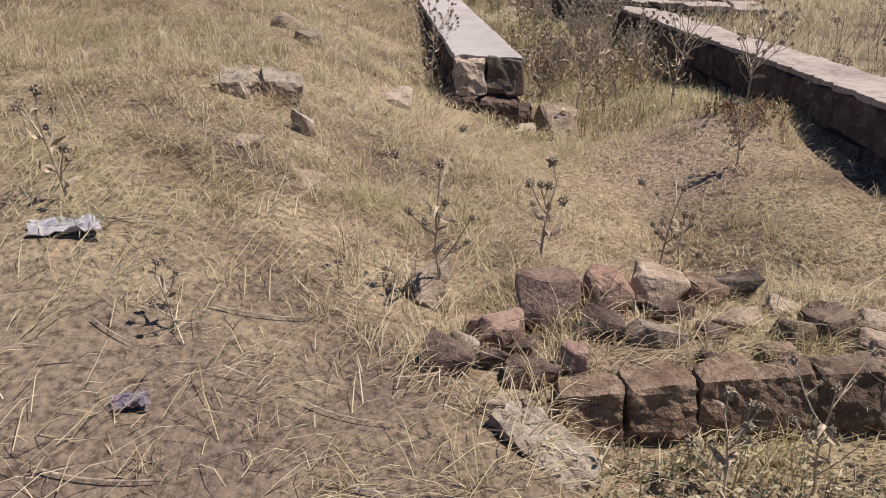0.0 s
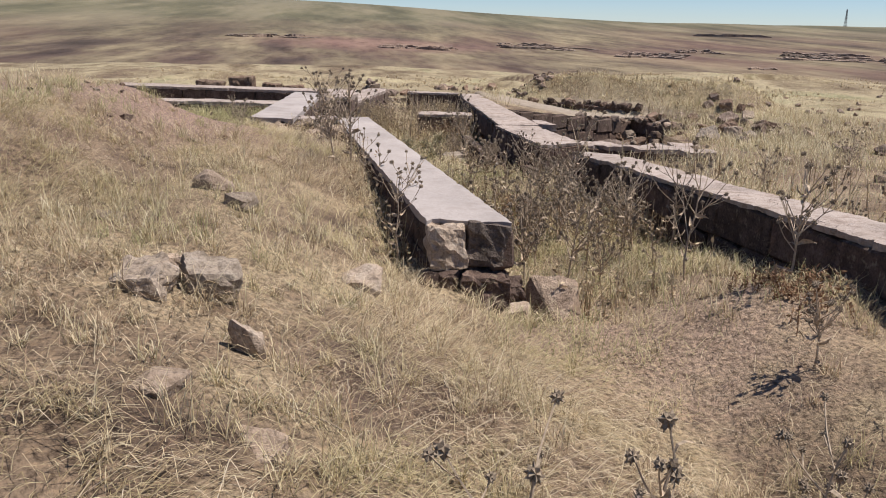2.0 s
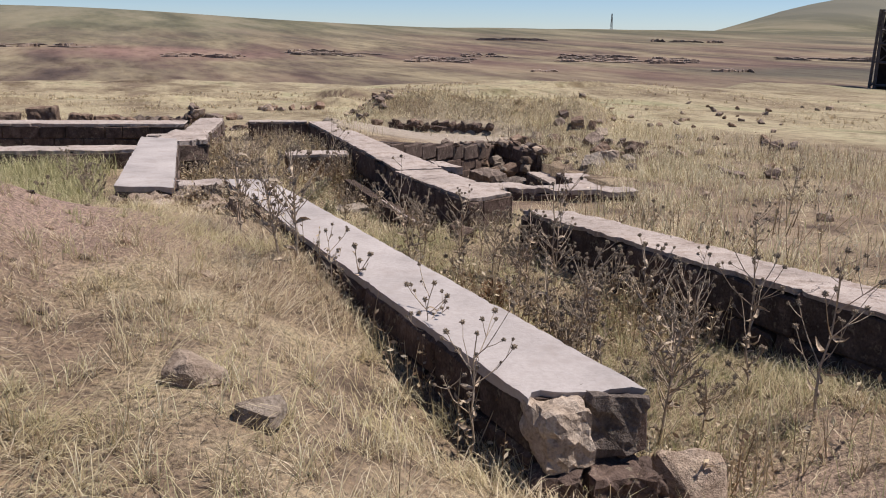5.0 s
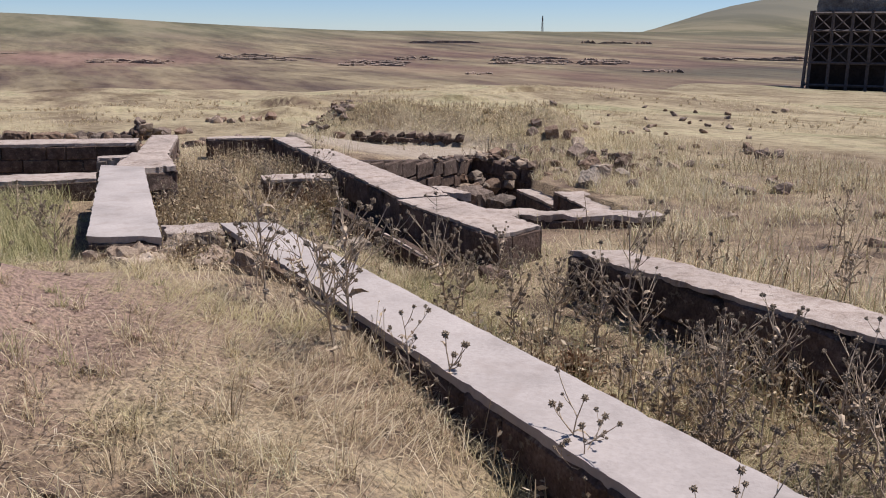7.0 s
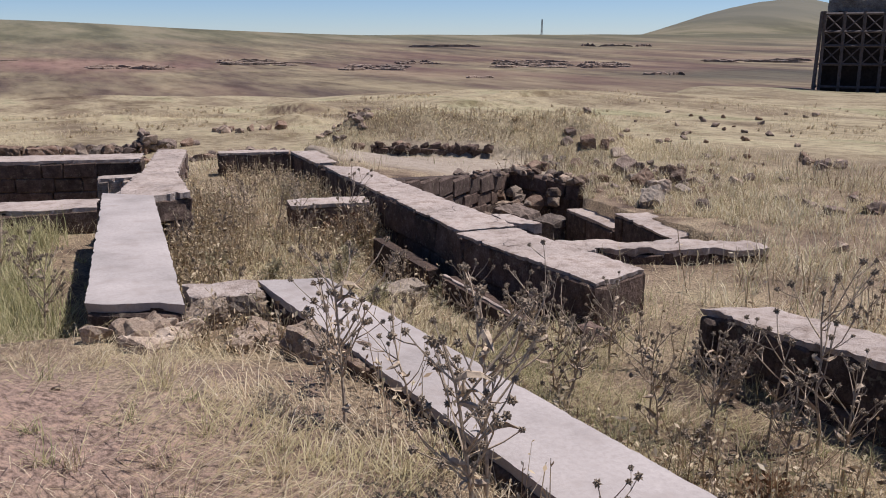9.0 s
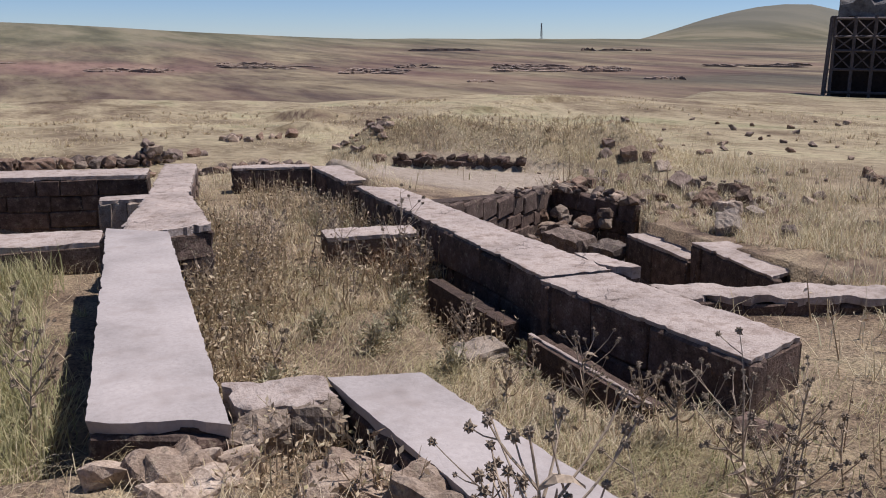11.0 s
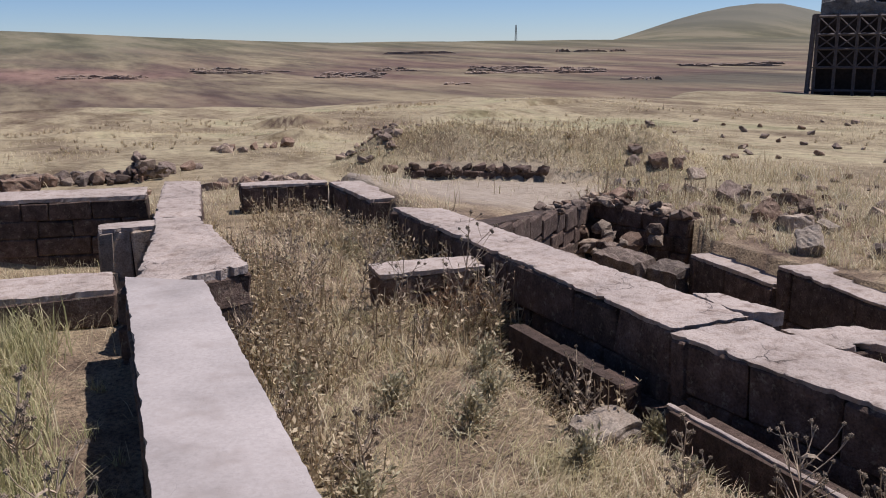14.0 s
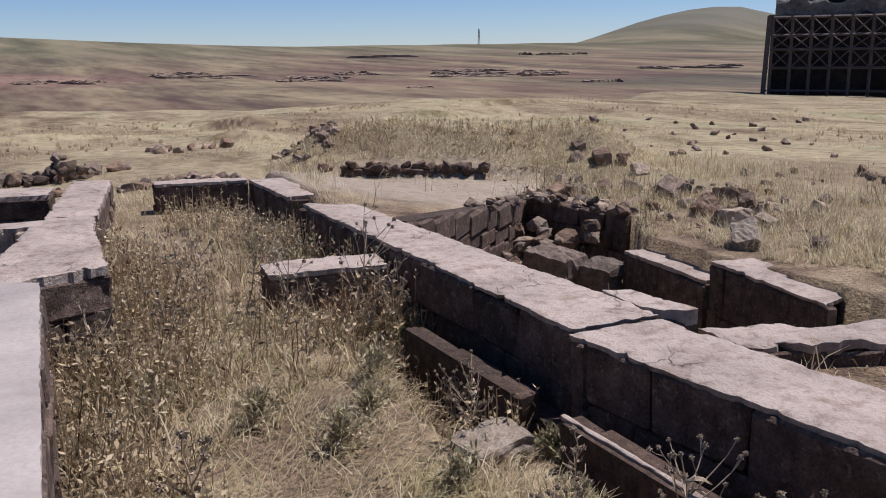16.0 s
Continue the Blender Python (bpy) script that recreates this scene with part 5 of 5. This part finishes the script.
for n, (x, y, size) in enumerate(((0.62, 15.55, 0.34), (0.95, 14.75, 0.26), (0.3, 16.1, 0.3), (0.95, 15.9, 0.26), (1.2, 16.4, 0.3), (-0.35, 14.9, 0.28), (1.62, 19.4, 0.4), (1.5, 20.3, 0.4), (1.75, 15.1, 0.22), (1.45, 14.4, 0.2), (-0.2, 16.6, 0.32))):
    bush(x, y, size, M_SAGE, 400 + n, "small grey-green weed bush in the weedy room", "grey-green bushes in the room")
for n, (x, y, size) in enumerate(((1.45, 17.6, 0.42), (1.75, 17.55, 0.4), (1.62, 16.95, 0.36), (1.15, 9.6, 0.24), (1.4, 10.3, 0.26))):
    bush(x, y, size, M_RUST, 430 + n, "low rusty-brown withered bush", "rusty bushes by the walls", 1.1)
x, y, r = scatter(900, 1.4, 2.7, 5.7, 6.9, 171, lambda x, y: sm(0.55, 0.2, np.hypot((x - 2.0) * 0.7, y - 6.3)) * sm(-0.2, 0.3, waves(x, y, 3.0, 172)))
weed_thicket("rusty_weeds", x, y, 0.13, 173, "low rusty withered weeds on bare soil", 1.0, M_RUST, 10)
x, y, r = scatter(130, -1.05, -0.5, 12.1, 12.8, 177)
weed_thicket("junction_weeds", x, y, 0.22, 178, "dead brown weeds where the walls meet", 0.8, M_WITHERED, 5)
r = np.random.RandomState(179)
weed_thicket("trench_weeds", r.uniform(1.4, 1.72, 170), r.uniform(15.2, 17.3, 170), 0.42, 180, "thin dead stalks rising from the footing trench", 0.8, M_WITHERED, 6)
x, y, r = scatter(520, 0.5, 2.3, 1.3, 2.4, 174, lambda x, y: sm(-0.3, 0.2, waves(x, y, 3.0, 175)) * (y < 2.3 + 0.12 * (x - 0.6)))
weed_thicket("rubble_front_weeds", x, y, 0.15, 176, "dark withered weeds at the foot of the fallen wall", 1.0, M_SAGE, 5)
x, y, r = scatter(5000, -0.75, 1.7, 13.6, 17.2, 161, lambda x, y: sm(-0.1, 0.35, waves(x, y, 2.1, 162)) * sm(0.95, 0.1, x - s2_mid(y) - 0.3 + 0.12 * (15.5 - y)) * (x > s2_mid(y) + 0.28))
weed_thicket("wall_side_weeds", x, y, 0.38, 163, "brown dead weeds along the long capped wall", 1.1, M_WITHERED, 9)
x, y, r = scatter(30000, -4.5, -1.6, 13.1, 18.0, 164, lambda x, y: (0.5 + 0.5 * sm(-0.3, 0.3, waves(x, y, 1.3, 165)) - 0.8 * sm(-1.9, -1.65, x)) * sm(13.05, 13.5, y) * sm(-4.5, -3.6, x))
blades("west_room_grass", x, y, r.uniform(0.15, 0.42, len(x)), r.uniform(0.1, 0.6, len(x)), r.uniform(0.004, 0.008, len(x)), M_GREEN, 166, "half-green grass filling the western room")


# ---- thistles ----
def tube(points, radii, sides=5):
    pts = [Vector(p) for p in points]
    v, f = [], []
    for i, p in enumerate(pts):
        way = (pts[min(i + 1, len(pts) - 1)] - pts[max(i - 1, 0)]).normalized()
        u = way.orthogonal().normalized()
        w = way.cross(u)
        for k in range(sides):
            a = 2 * math.pi * k / sides
            v.append(p + (u * math.cos(a) + w * math.sin(a)) * radii[i])
    for i in range(len(pts) - 1):
        for k in range(sides):
            k2 = (k + 1) % sides
            f.append([i * sides + k, i * sides + k2, (i + 1) * sides + k2, (i + 1) * sides + k])
    return v, f


def merged(pieces):
    v, f = [], []
    for pv, pf in pieces:
        o = len(v)
        v += pv
        f += [[i + o for i in q] for q in pf]
    return v, f


def head_mesh(seed):
    r = random.Random(seed)
    bm = bmesh.new()
    bmesh.ops.create_icosphere(bm, subdivisions=1, radius=0.016)
    for v in bm.verts:
        v.co *= r.uniform(0.75, 1.15)
        v.co.z *= 1.1
    spikes = bmesh.ops.poke(bm, faces=bm.faces[:])["verts"]
    for v in spikes:
        v.co = v.co.normalized() * r.uniform(0.019, 0.033)
    me = bpy.data.meshes.new("seed_head")
    bm.to_mesh(me)
    bm.free()
    me.materials.append(M_HEAD)
    return me


HEADS = [head_mesh(k) for k in range(3)]


def curled_leaf(r, p, way, ln):
    """A dry, twisted leaf as a narrow folded strip."""
    u = Vector(way).normalized()
    s = u.cross(Vector((r.gauss(0, 1), r.gauss(0, 1), r.gauss(0, 1)))).normalized()
    up = u.cross(s)
    v, f = [], []
    for i, (k, w) in enumerate(((0, 0.12), (0.35, 0.3), (0.7, 0.22), (1.0, 0.02))):
        c = Vector(p) + u * ln * k + up * ln * (0.25 * math.sin(k * 3) - 0.35 * k * k)
        v += [c + s * ln * w * 0.5, c + up * ln * 0.08, c - s * ln * w * 0.5]
        if i:
            o = len(v) - 6
            f += [[o, o + 1, o + 4, o + 3], [o + 1, o + 2, o + 5, o + 4]]
    return v, f


def thistle(seed, height, arms, label, name="thistle"):
    """A dead branching thistle with spiny round heads."""
    r = random.Random(seed)
    root = empty(name, 0, 0, 0)
    tagged(root, label, "thistle", "dead thistles among the ruins")
    bend = Vector((r.uniform(-0.12, 0.12), r.uniform(-0.12, 0.12), 0))
    stem = [Vector((0, 0, -0.03)) + (Vector((0, 0, height * k)) + bend * height * k * k + Vector((r.gauss(0, 0.008), r.gauss(0, 0.008), 0)) * (k > 0)) for k in (0, 0.2, 0.4, 0.6, 0.8, 1.0)]
    bits = [tube(stem, [0.0065 * (1 - 0.65 * k / 5) * (0.6 + height) for k in range(6)])]
    part_of(root, "stem", mesh_from("stem", *bits[0], M_STEM))
    for _ in range(int(8 * height + 3)):
        k = r.uniform(0.1, 0.85) * 5
        i = int(k)
        p = stem[i].lerp(stem[i + 1], k - i)
        a = r.uniform(0, 6.28)
        part_of(root, "dry_leaf", mesh_from("dry_leaf", *curled_leaf(r, p, (math.cos(a), math.sin(a), r.uniform(-0.4, 0.8)), r.uniform(0.05, 0.12)), M_STEM))

    def head(parent, p, way, s):
        ob = part_of(parent, "seed_head", HEADS[r.randrange(3)])
        ob.matrix_basis = Matrix.Translation(p) @ Vector(way).to_track_quat("Z", "Y").to_matrix().to_4x4() @ Matrix.Scale(s * 0.88, 4)

    head(root, stem[-1], (0, 0, 1), r.uniform(0.7, 1.2))
    for b in range(arms):
        k = r.uniform(0.25, 0.85) * 5
        i = int(k)
        p = stem[i].lerp(stem[i + 1], k - i)
        a = b * 2.4 + r.uniform(-0.5, 0.5)
        ln = height * r.uniform(0.25, 0.5)
        pts, way = [p], Vector((math.cos(a) * 0.75, math.sin(a) * 0.75, 0.65))
        for j in range(4):
            way = (way + Vector((r.gauss(0, 0.12), r.gauss(0, 0.12), 0.16))).normalized()
            pts.append(pts[-1] + way * ln / 4)
        arm = part_of(root, "branch", mesh_from("branch", *tube(pts, [0.0045, 0.0038, 0.0032, 0.0026, 0.0022], 4), M_STEM))
        head(arm, pts[-1], way, r.uniform(0.6, 1.05))
        for _ in range(r.randint(1, 2)):
            j = r.randint(1, 3)
            tw = (way + Vector((r.gauss(0, 0.6), r.gauss(0, 0.6), 0.1))).normalized()
            q = pts[j] + tw * ln * r.uniform(0.25, 0.45)
            part_of(arm, "twig", mesh_from("twig", *tube([pts[j], pts[j].lerp(q, 0.5) + Vector((0, 0, -0.006)), q], [0.003, 0.0024, 0.002], 4), M_STEM))
            head(arm, q, tw, r.uniform(0.5, 0.9))
    return root


L_TALL, L_BUSH = "tall dry brown thistle with spiny round heads", "bushy dead thistle with many spiny heads"
KINDS = [thistle(201, 0.62, 5, L_TALL), thistle(202, 0.85, 8, L_TALL), thistle(203, 0.55, 11, L_BUSH), thistle(204, 0.75, 13, L_BUSH), thistle(205, 0.42, 3, "small sparse dead thistle in dry grass")]
SPOTS = ((-0.45, 9.8, 3, 1.1, 0), (-0.6, 10.8, 3, 1.05, 0), (0.06, 3.24, 0, 1.05, 1), (0.56, 3.72, 4, 1.3, 0), (1.17, 3.94, 0, 0.95, 0), (1.32, 4.02, 4, 1.1, 0), (-1.42, 3.2, 4, 1.2, 0), (-0.81, 2.47, 4, 0.7, 0), (0.95, 2.1, 4, 1.0, 0), (1.25, 2.15, 0, 0.8, 0), (1.62, 2.2, 1, 0.7, 0),
         (0.0, 7.3, 1, 0.75, 0), (0.1, 8.4, 0, 0.8, 0), (-0.05, 9.2, 4, 1.0, 0), (1.0, 7.75, 2, 1.2, 0), (1.3, 7.7, 3, 1.0, 0), (1.53, 7.95, 3, 0.9, 0), (1.2, 8.6, 2, 1.1, 0), (2.35, 8.27, 1, 0.95, 0), (2.4, 6.5, 3, 1.05, 0), (2.05, 5.5, 2, 0.9, 0),
         (1.73, 9.4, 3, 0.9, 0), (2.2, 9.8, 2, 1.0, 0), (1.7, 11.1, 3, 0.9, 0), (-0.5, 11.35, 4, 1.0, 0), (-0.3, 10.05, 3, 1.15, 0), (-0.34, 10.7, 1, 0.7, 0), (-0.58, 11.15, 0, 0.85, 0), (-0.17, 9.4, 0, 0.7, 0),
         (1.81, 11.2, 3, 0.8, 0), (0.1, 8.2, 0, 0.75, 0), (1.6, 9.2, 2, 1.0, 0), (1.9, 12.4, 3, 0.85, 0), (1.34, 15.3, 3, 0.6, 0), (1.6, 13.0, 2, 1.0, 0), (1.95, 10.9, 0, 1.15, 0), (2.0, 10.4, 3, 0.9, 0), (1.25, 10.6, 4, 1.1, 0), (2.25, 11.5, 2, 1.0, 0),
         (-1.95, 15.4, 2, 1.1, 0), (-1.85, 14.2, 3, 0.9, 0), (-2.2, 16.0, 3, 0.8, 0), (-2.35, 14.6, 4, 1.2, 0), (-0.3, 15.0, 4, 1.3, 0), (-0.6, 15.7, 4, 1.1, 0), (1.0, 14.0, 2, 0.75, 0), (1.3, 13.5, 3, 0.85, 0), (1.6, 13.35, 2, 0.9, 0), (1.55, 14.6, 4, 1.0, 0),
         (1.6, 17.6, 1, 1.0, 0), (1.75, 17.3, 3, 0.9, 0), (-0.5, 17.1, 3, 0.8, 0), (0.1, 17.6, 2, 1.0, 0), (0.5, 18.5, 3, 0.9, 0), (0.9, 16.9, 4, 1.0, 0), (4.2, 10.5, 3, 0.8, 0), (4.9, 9.4, 2, 0.9, 0), (5.6, 11.2, 1, 0.7, 0), (4.0, 12.0, 4, 1.1, 0), (6.4, 12.6, 3, 0.9, 0), (3.9, 8.3, 2, 0.7, 0))
rt = np.random.RandomState(77)
for n, (x, y, k, s, own) in enumerate(SPOTS):
    m = pose(x, y, gz(x, y), rt.uniform(-5, 5), rt.uniform(-5, 5), rt.uniform(0, 360)) @ Matrix.Scale(s, 4)
    copy_thing(KINDS[k], m)
for _ in range(26):
    x, y = rt.uniform(0.95, 2.3), rt.uniform(7.3, 12.6)
    if x > s1_left(y) + 0.75:
        copy_thing(KINDS[rt.randint(5)], pose(x, y, gz(x, y), rt.uniform(-9, 9), rt.uniform(-9, 9), rt.uniform(0, 360)) @ Matrix.Scale(rt.uniform(0.8, 1.2), 4))
for _ in range(16):
    x, y = rt.uniform(-0.6, 1.9), rt.uniform(15.6, 21.5)
    if x > s2_mid(y) + 0.75 and not (0.85 < x < 2.1 and 17.7 < y < 18.5):
        copy_thing(KINDS[rt.randint(1, 4)], pose(x, y, gz(x, y), rt.uniform(-9, 9), rt.uniform(-9, 9), rt.uniform(0, 360)) @ Matrix.Scale(rt.uniform(0.6, 0.95), 4))
for k, (x, y) in zip(KINDS, ((1.0, 9.0), (2.1, 7.4), (1.35, 12.0), (2.2, 9.3), (0.9, 10.2))):
    k.matrix_basis = pose(x, y, gz(x, y), 0, 0, rt.uniform(0, 360))


# ---- litter ----
def crumpled(name, size, mat, seed):
    bm = bmesh.new()
    bmesh.ops.create_grid(bm, x_segments=10, y_segments=8, size=0.5)
    off = Vector((seed, seed * 2, 0))
    for v in bm.verts:
        w = v.co.copy() * 5 + off
        v.co = Vector((v.co.x * size[0] * (1 + 0.3 * noise.noise(w * 0.5)), v.co.y * size[1] * (1 + 0.3 * noise.noise(w * 0.6)), size[2] * (0.6 + noise.noise(w) + 0.5 * noise.noise(w * 2))))
    bmesh.ops.solidify(bm, geom=bm.faces[:], thickness=0.004)
    me = bpy.data.meshes.new(name)
    bm.to_mesh(me)
    bm.free()
    me.materials.append(mat)
    return me


for x, y, size, mat, lab in ((-1.33, 2.95, (0.24, 0.14, 0.03), M_SCRAP, "crumpled pale grey scrap lying on straw"), (-0.81, 2.03, (0.1, 0.07, 0.025), M_VIOLET, "small violet-grey scrap lying on straw")):
    ob = new("scrap", crumpled("scrap", size, mat, 3.7))
    ob.matrix_basis = pose(x, y, gz(x, y) + 0.012, 0, 0, 15)
    tagged(ob, lab, "scrap")
ry = random.Random(5)
for k in range(26):
    x, y, a, ln = ry.uniform(-1.6, 0.1), ry.uniform(1.2, 3.2), ry.uniform(-0.5, 0.6), ry.uniform(0.15, 0.4)
    if k > 16:
        x, y, a = ry.uniform(-2.4, 2.2), ry.uniform(4.0, 11.5), ry.uniform(0, 3.1)
    if not outside_walls(np.array([x]), np.array([y]), 0.2)[0]:
        continue
    pts = []
    for j in range(6):
        u = (j / 5 - 0.5) * ln
        px, py = x + u * math.cos(a) - 0.25 * u * u * math.sin(a) * 4, y + u * math.sin(a) + 0.25 * u * u * math.cos(a) * 4
        pts.append((px - x, py - y, gz(px, py) - gz(x, y) + 0.02))
    tw = new("twig", mesh_from("twig", *tube(pts, [0.0035, 0.0035, 0.003, 0.003, 0.0025, 0.002], 5), M_PALE))
    tw.location = (x, y, gz(x, y))
    tagged(tw, "pale dry fallen stalk lying on straw", "twig", "fallen stalks")


# ---- the scaffolded church, the mast and the far cliffs ----
def beam(a, b, t):
    a, b = Vector(a), Vector(b)
    way = (b - a).normalized()
    u = way.orthogonal().normalized() * t
    w = way.cross(u)
    v = [p + s1 * u + s2 * w for p in (a, b) for s1, s2 in ((-1, -1), (1, -1), (1, 1), (-1, 1))]
    return mesh_from("beam", v, [[0, 1, 5, 4], [1, 2, 6, 5], [2, 3, 7, 6], [3, 0, 4, 7], [0, 3, 2, 1], [4, 5, 6, 7]], M_STEEL)


def rough_mass(name, sx, sy, sz, mat, seed, amp):
    bm = bmesh.new()
    bmesh.ops.create_cube(bm, size=1.0)
    bmesh.ops.subdivide_edges(bm, edges=bm.edges[:], cuts=9, use_grid_fill=True)
    off = Vector((seed, -seed, seed * 0.5))
    for v in bm.verts:
        p = Vector((v.co.x * sx, v.co.y * sy, (v.co.z + 0.5) * sz))
        n = noise.noise(p * 0.5 + off) + 0.6 * noise.noise(p * 1.3 + off)
        top = amp * 1.6 * n if v.co.z > 0.45 else 0.0
        v.co = p + Vector((v.co.x, v.co.y, 0)).normalized() * amp * 0.3 * n + Vector((0, 0, top))
    me = bpy.data.meshes.new(name)
    bm.to_mesh(me)
    bm.free()
    me.materials.append(mat)
    return me


CX, CY = 85.5, 80.5
church = empty("church_ruin", CX, CY, gz(80, 85) - 0.3, -50.0)
tagged(church, "ruined dark stone church caged in a rusty steel frame", "church")
b = part_of(church, "masonry", rough_mass("masonry", 13.6, 8.0, 9.0, M_RUIN, 3, 0.5), "near-black masonry")
b.location = (0.6, 5.0, 0)
b = part_of(church, "rubble_top", rough_mass("rubble_top", 13.0, 5.0, 2.0, M_RUBBLE_GREY, 5, 1.0), "loose grey rubble on top")
b.location = (0.4, 4.2, 8.6)
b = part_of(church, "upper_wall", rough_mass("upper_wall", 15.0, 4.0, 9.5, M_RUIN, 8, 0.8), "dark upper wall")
b.location = (1.2, 8.0, 8.8)
COLS, ROWS_UP, WIDE, HIGH = 6, (0, 0.6, 3.2, 5.3, 6.9, 8.9), 12.6, 9.2
for i in range(COLS + 1):
    x = -WIDE / 2 + WIDE * i / COLS
    part_of(church, "post", beam((x, 0, 0), (x, 0, HIGH), 0.13))
for z in ROWS_UP[1:]:
    part_of(church, "rail", beam((-WIDE / 2, -0.02, z), (WIDE / 2, -0.02, z), 0.11))
    part_of(church, "rail", beam((-WIDE / 2 - 0.3, 0, z), (-WIDE / 2 - 0.7, 5.0, z), 0.1))
for i in range(COLS):
    for j in range(2, 5):
        x0, x1 = -WIDE / 2 + WIDE * i / COLS, -WIDE / 2 + WIDE * (i + 1) / COLS
        z0, z1 = ROWS_UP[j], ROWS_UP[j + 1]
        part_of(church, "brace", beam((x0, 0.1, z0), (x1, 0.1, z1), 0.06))
        part_of(church, "brace", beam((x1, 0.16, z0), (x0, 0.16, z1), 0.06))
for k in range(5):
    y = 5.0 * k / 4
    part_of(church, "post", beam((-WIDE / 2 - 0.55 - 0.4 * y / 5, y, 0), (-WIDE / 2 - 0.3 - 0.4 * y / 5, y, HIGH), 0.12))

mast = empty("lattice_mast", 701.0, 1215.0, gz(701, 1215) - 1.0)
tagged(mast, "grey steel lattice mast standing on the skyline", "mast")
for sx, sy in ((-1, -1), (1, -1), (1, 1), (-1, 1)):
    part_of(mast, "leg", beam((sx * 1.3, sy * 1.3, 0), (sx * 0.4, sy * 0.4, 24), 0.22))
for z, w in ((6, 1.85), (12, 1.5), (18, 1.1), (23, 0.85)):
    part_of(mast, "crossbar", beam((-w, 0, z), (w, 0, z), 0.22))


def outcrop(az0, az1, dist, el, layers, seed, label):
    """Weathered rock beds standing out of the far hillside."""
    r = random.Random(seed)
    mid = math.radians((az0 + az1) / 2)
    cx, cy = -1 + dist * math.sin(mid), 11 + dist * math.cos(mid)
    root = empty("rock_outcrop", cx, cy, gz(cx, cy))
    tagged(root, label, "rock", "rock beds on the far hillside")
    wide = math.radians(az1 - az0) * dist
    ways = Vector((math.cos(mid), -math.sin(mid), 0))
    back = Vector((math.sin(mid), math.cos(mid), 0))
    for k in range(layers):
        at = -0.5 * r.uniform(0.7, 1.0)
        while at < 0.42:
            w = wide * r.uniform(0.2, 0.8)
            c0, n, v, f = at * wide + w / 2, 12, [], []
            at += w / wide + r.uniform(0.01, 0.08)
            tall = r.uniform(0.4, 1.1) * dist * 0.0034
            for j in range(n + 1):
                u = j / n - 0.5
                fade = math.sqrt(max(0.03, 1 - (2 * u) ** 4))
                p = ways * (u * w + c0) + back * (k * dist * 0.035 + r.uniform(-1, 1) + 4 * math.sin(c0 * 0.2 + u * 5 + k))
                zt = gz(cx + p.x, cy + p.y) - gz(cx, cy)
                hi = tall * fade * r.uniform(0.5, 1.15)
                v += [p + Vector((0, 0, zt - dist * 0.004)), p + Vector((0, 0, zt + hi)), p + back * dist * 0.02 + Vector((0, 0, zt + hi * 0.9)), p + back * dist * 0.02 + Vector((0, 0, zt - dist * 0.004))]
                if j:
                    o = len(v) - 8
                    f += [[o, o + 1, o + 5, o + 4], [o + 1, o + 2, o + 6, o + 5], [o + 2, o + 3, o + 7, o + 6]]
            part_of(root, "rock_bed", mesh_from("rock_bed", v, f, M_CLIFF))


BEDS = "brown layered rock beds on the far hillside"
for k, (a0, a1, dist, n) in enumerate(((26.6, 31.4, 540, 7), (9.5, 14.0, 560, 4), (17.2, 20.8, 500, 5), (32.4, 35.4, 540, 5), (20.6, 23.4, 600, 2), (1.5, 5.5, 480, 2), (36.5, 39.5, 450, 1), (40.0, 45.5, 640, 2), (21.0, 27.0, 950, 1), (32.0, 37.0, 980, 1), (-8.0, -3.0, 560, 2), (25.5, 27.5, 400, 1))):
    outcrop(a0, a1, dist, 0, n, 300 + k, BEDS)
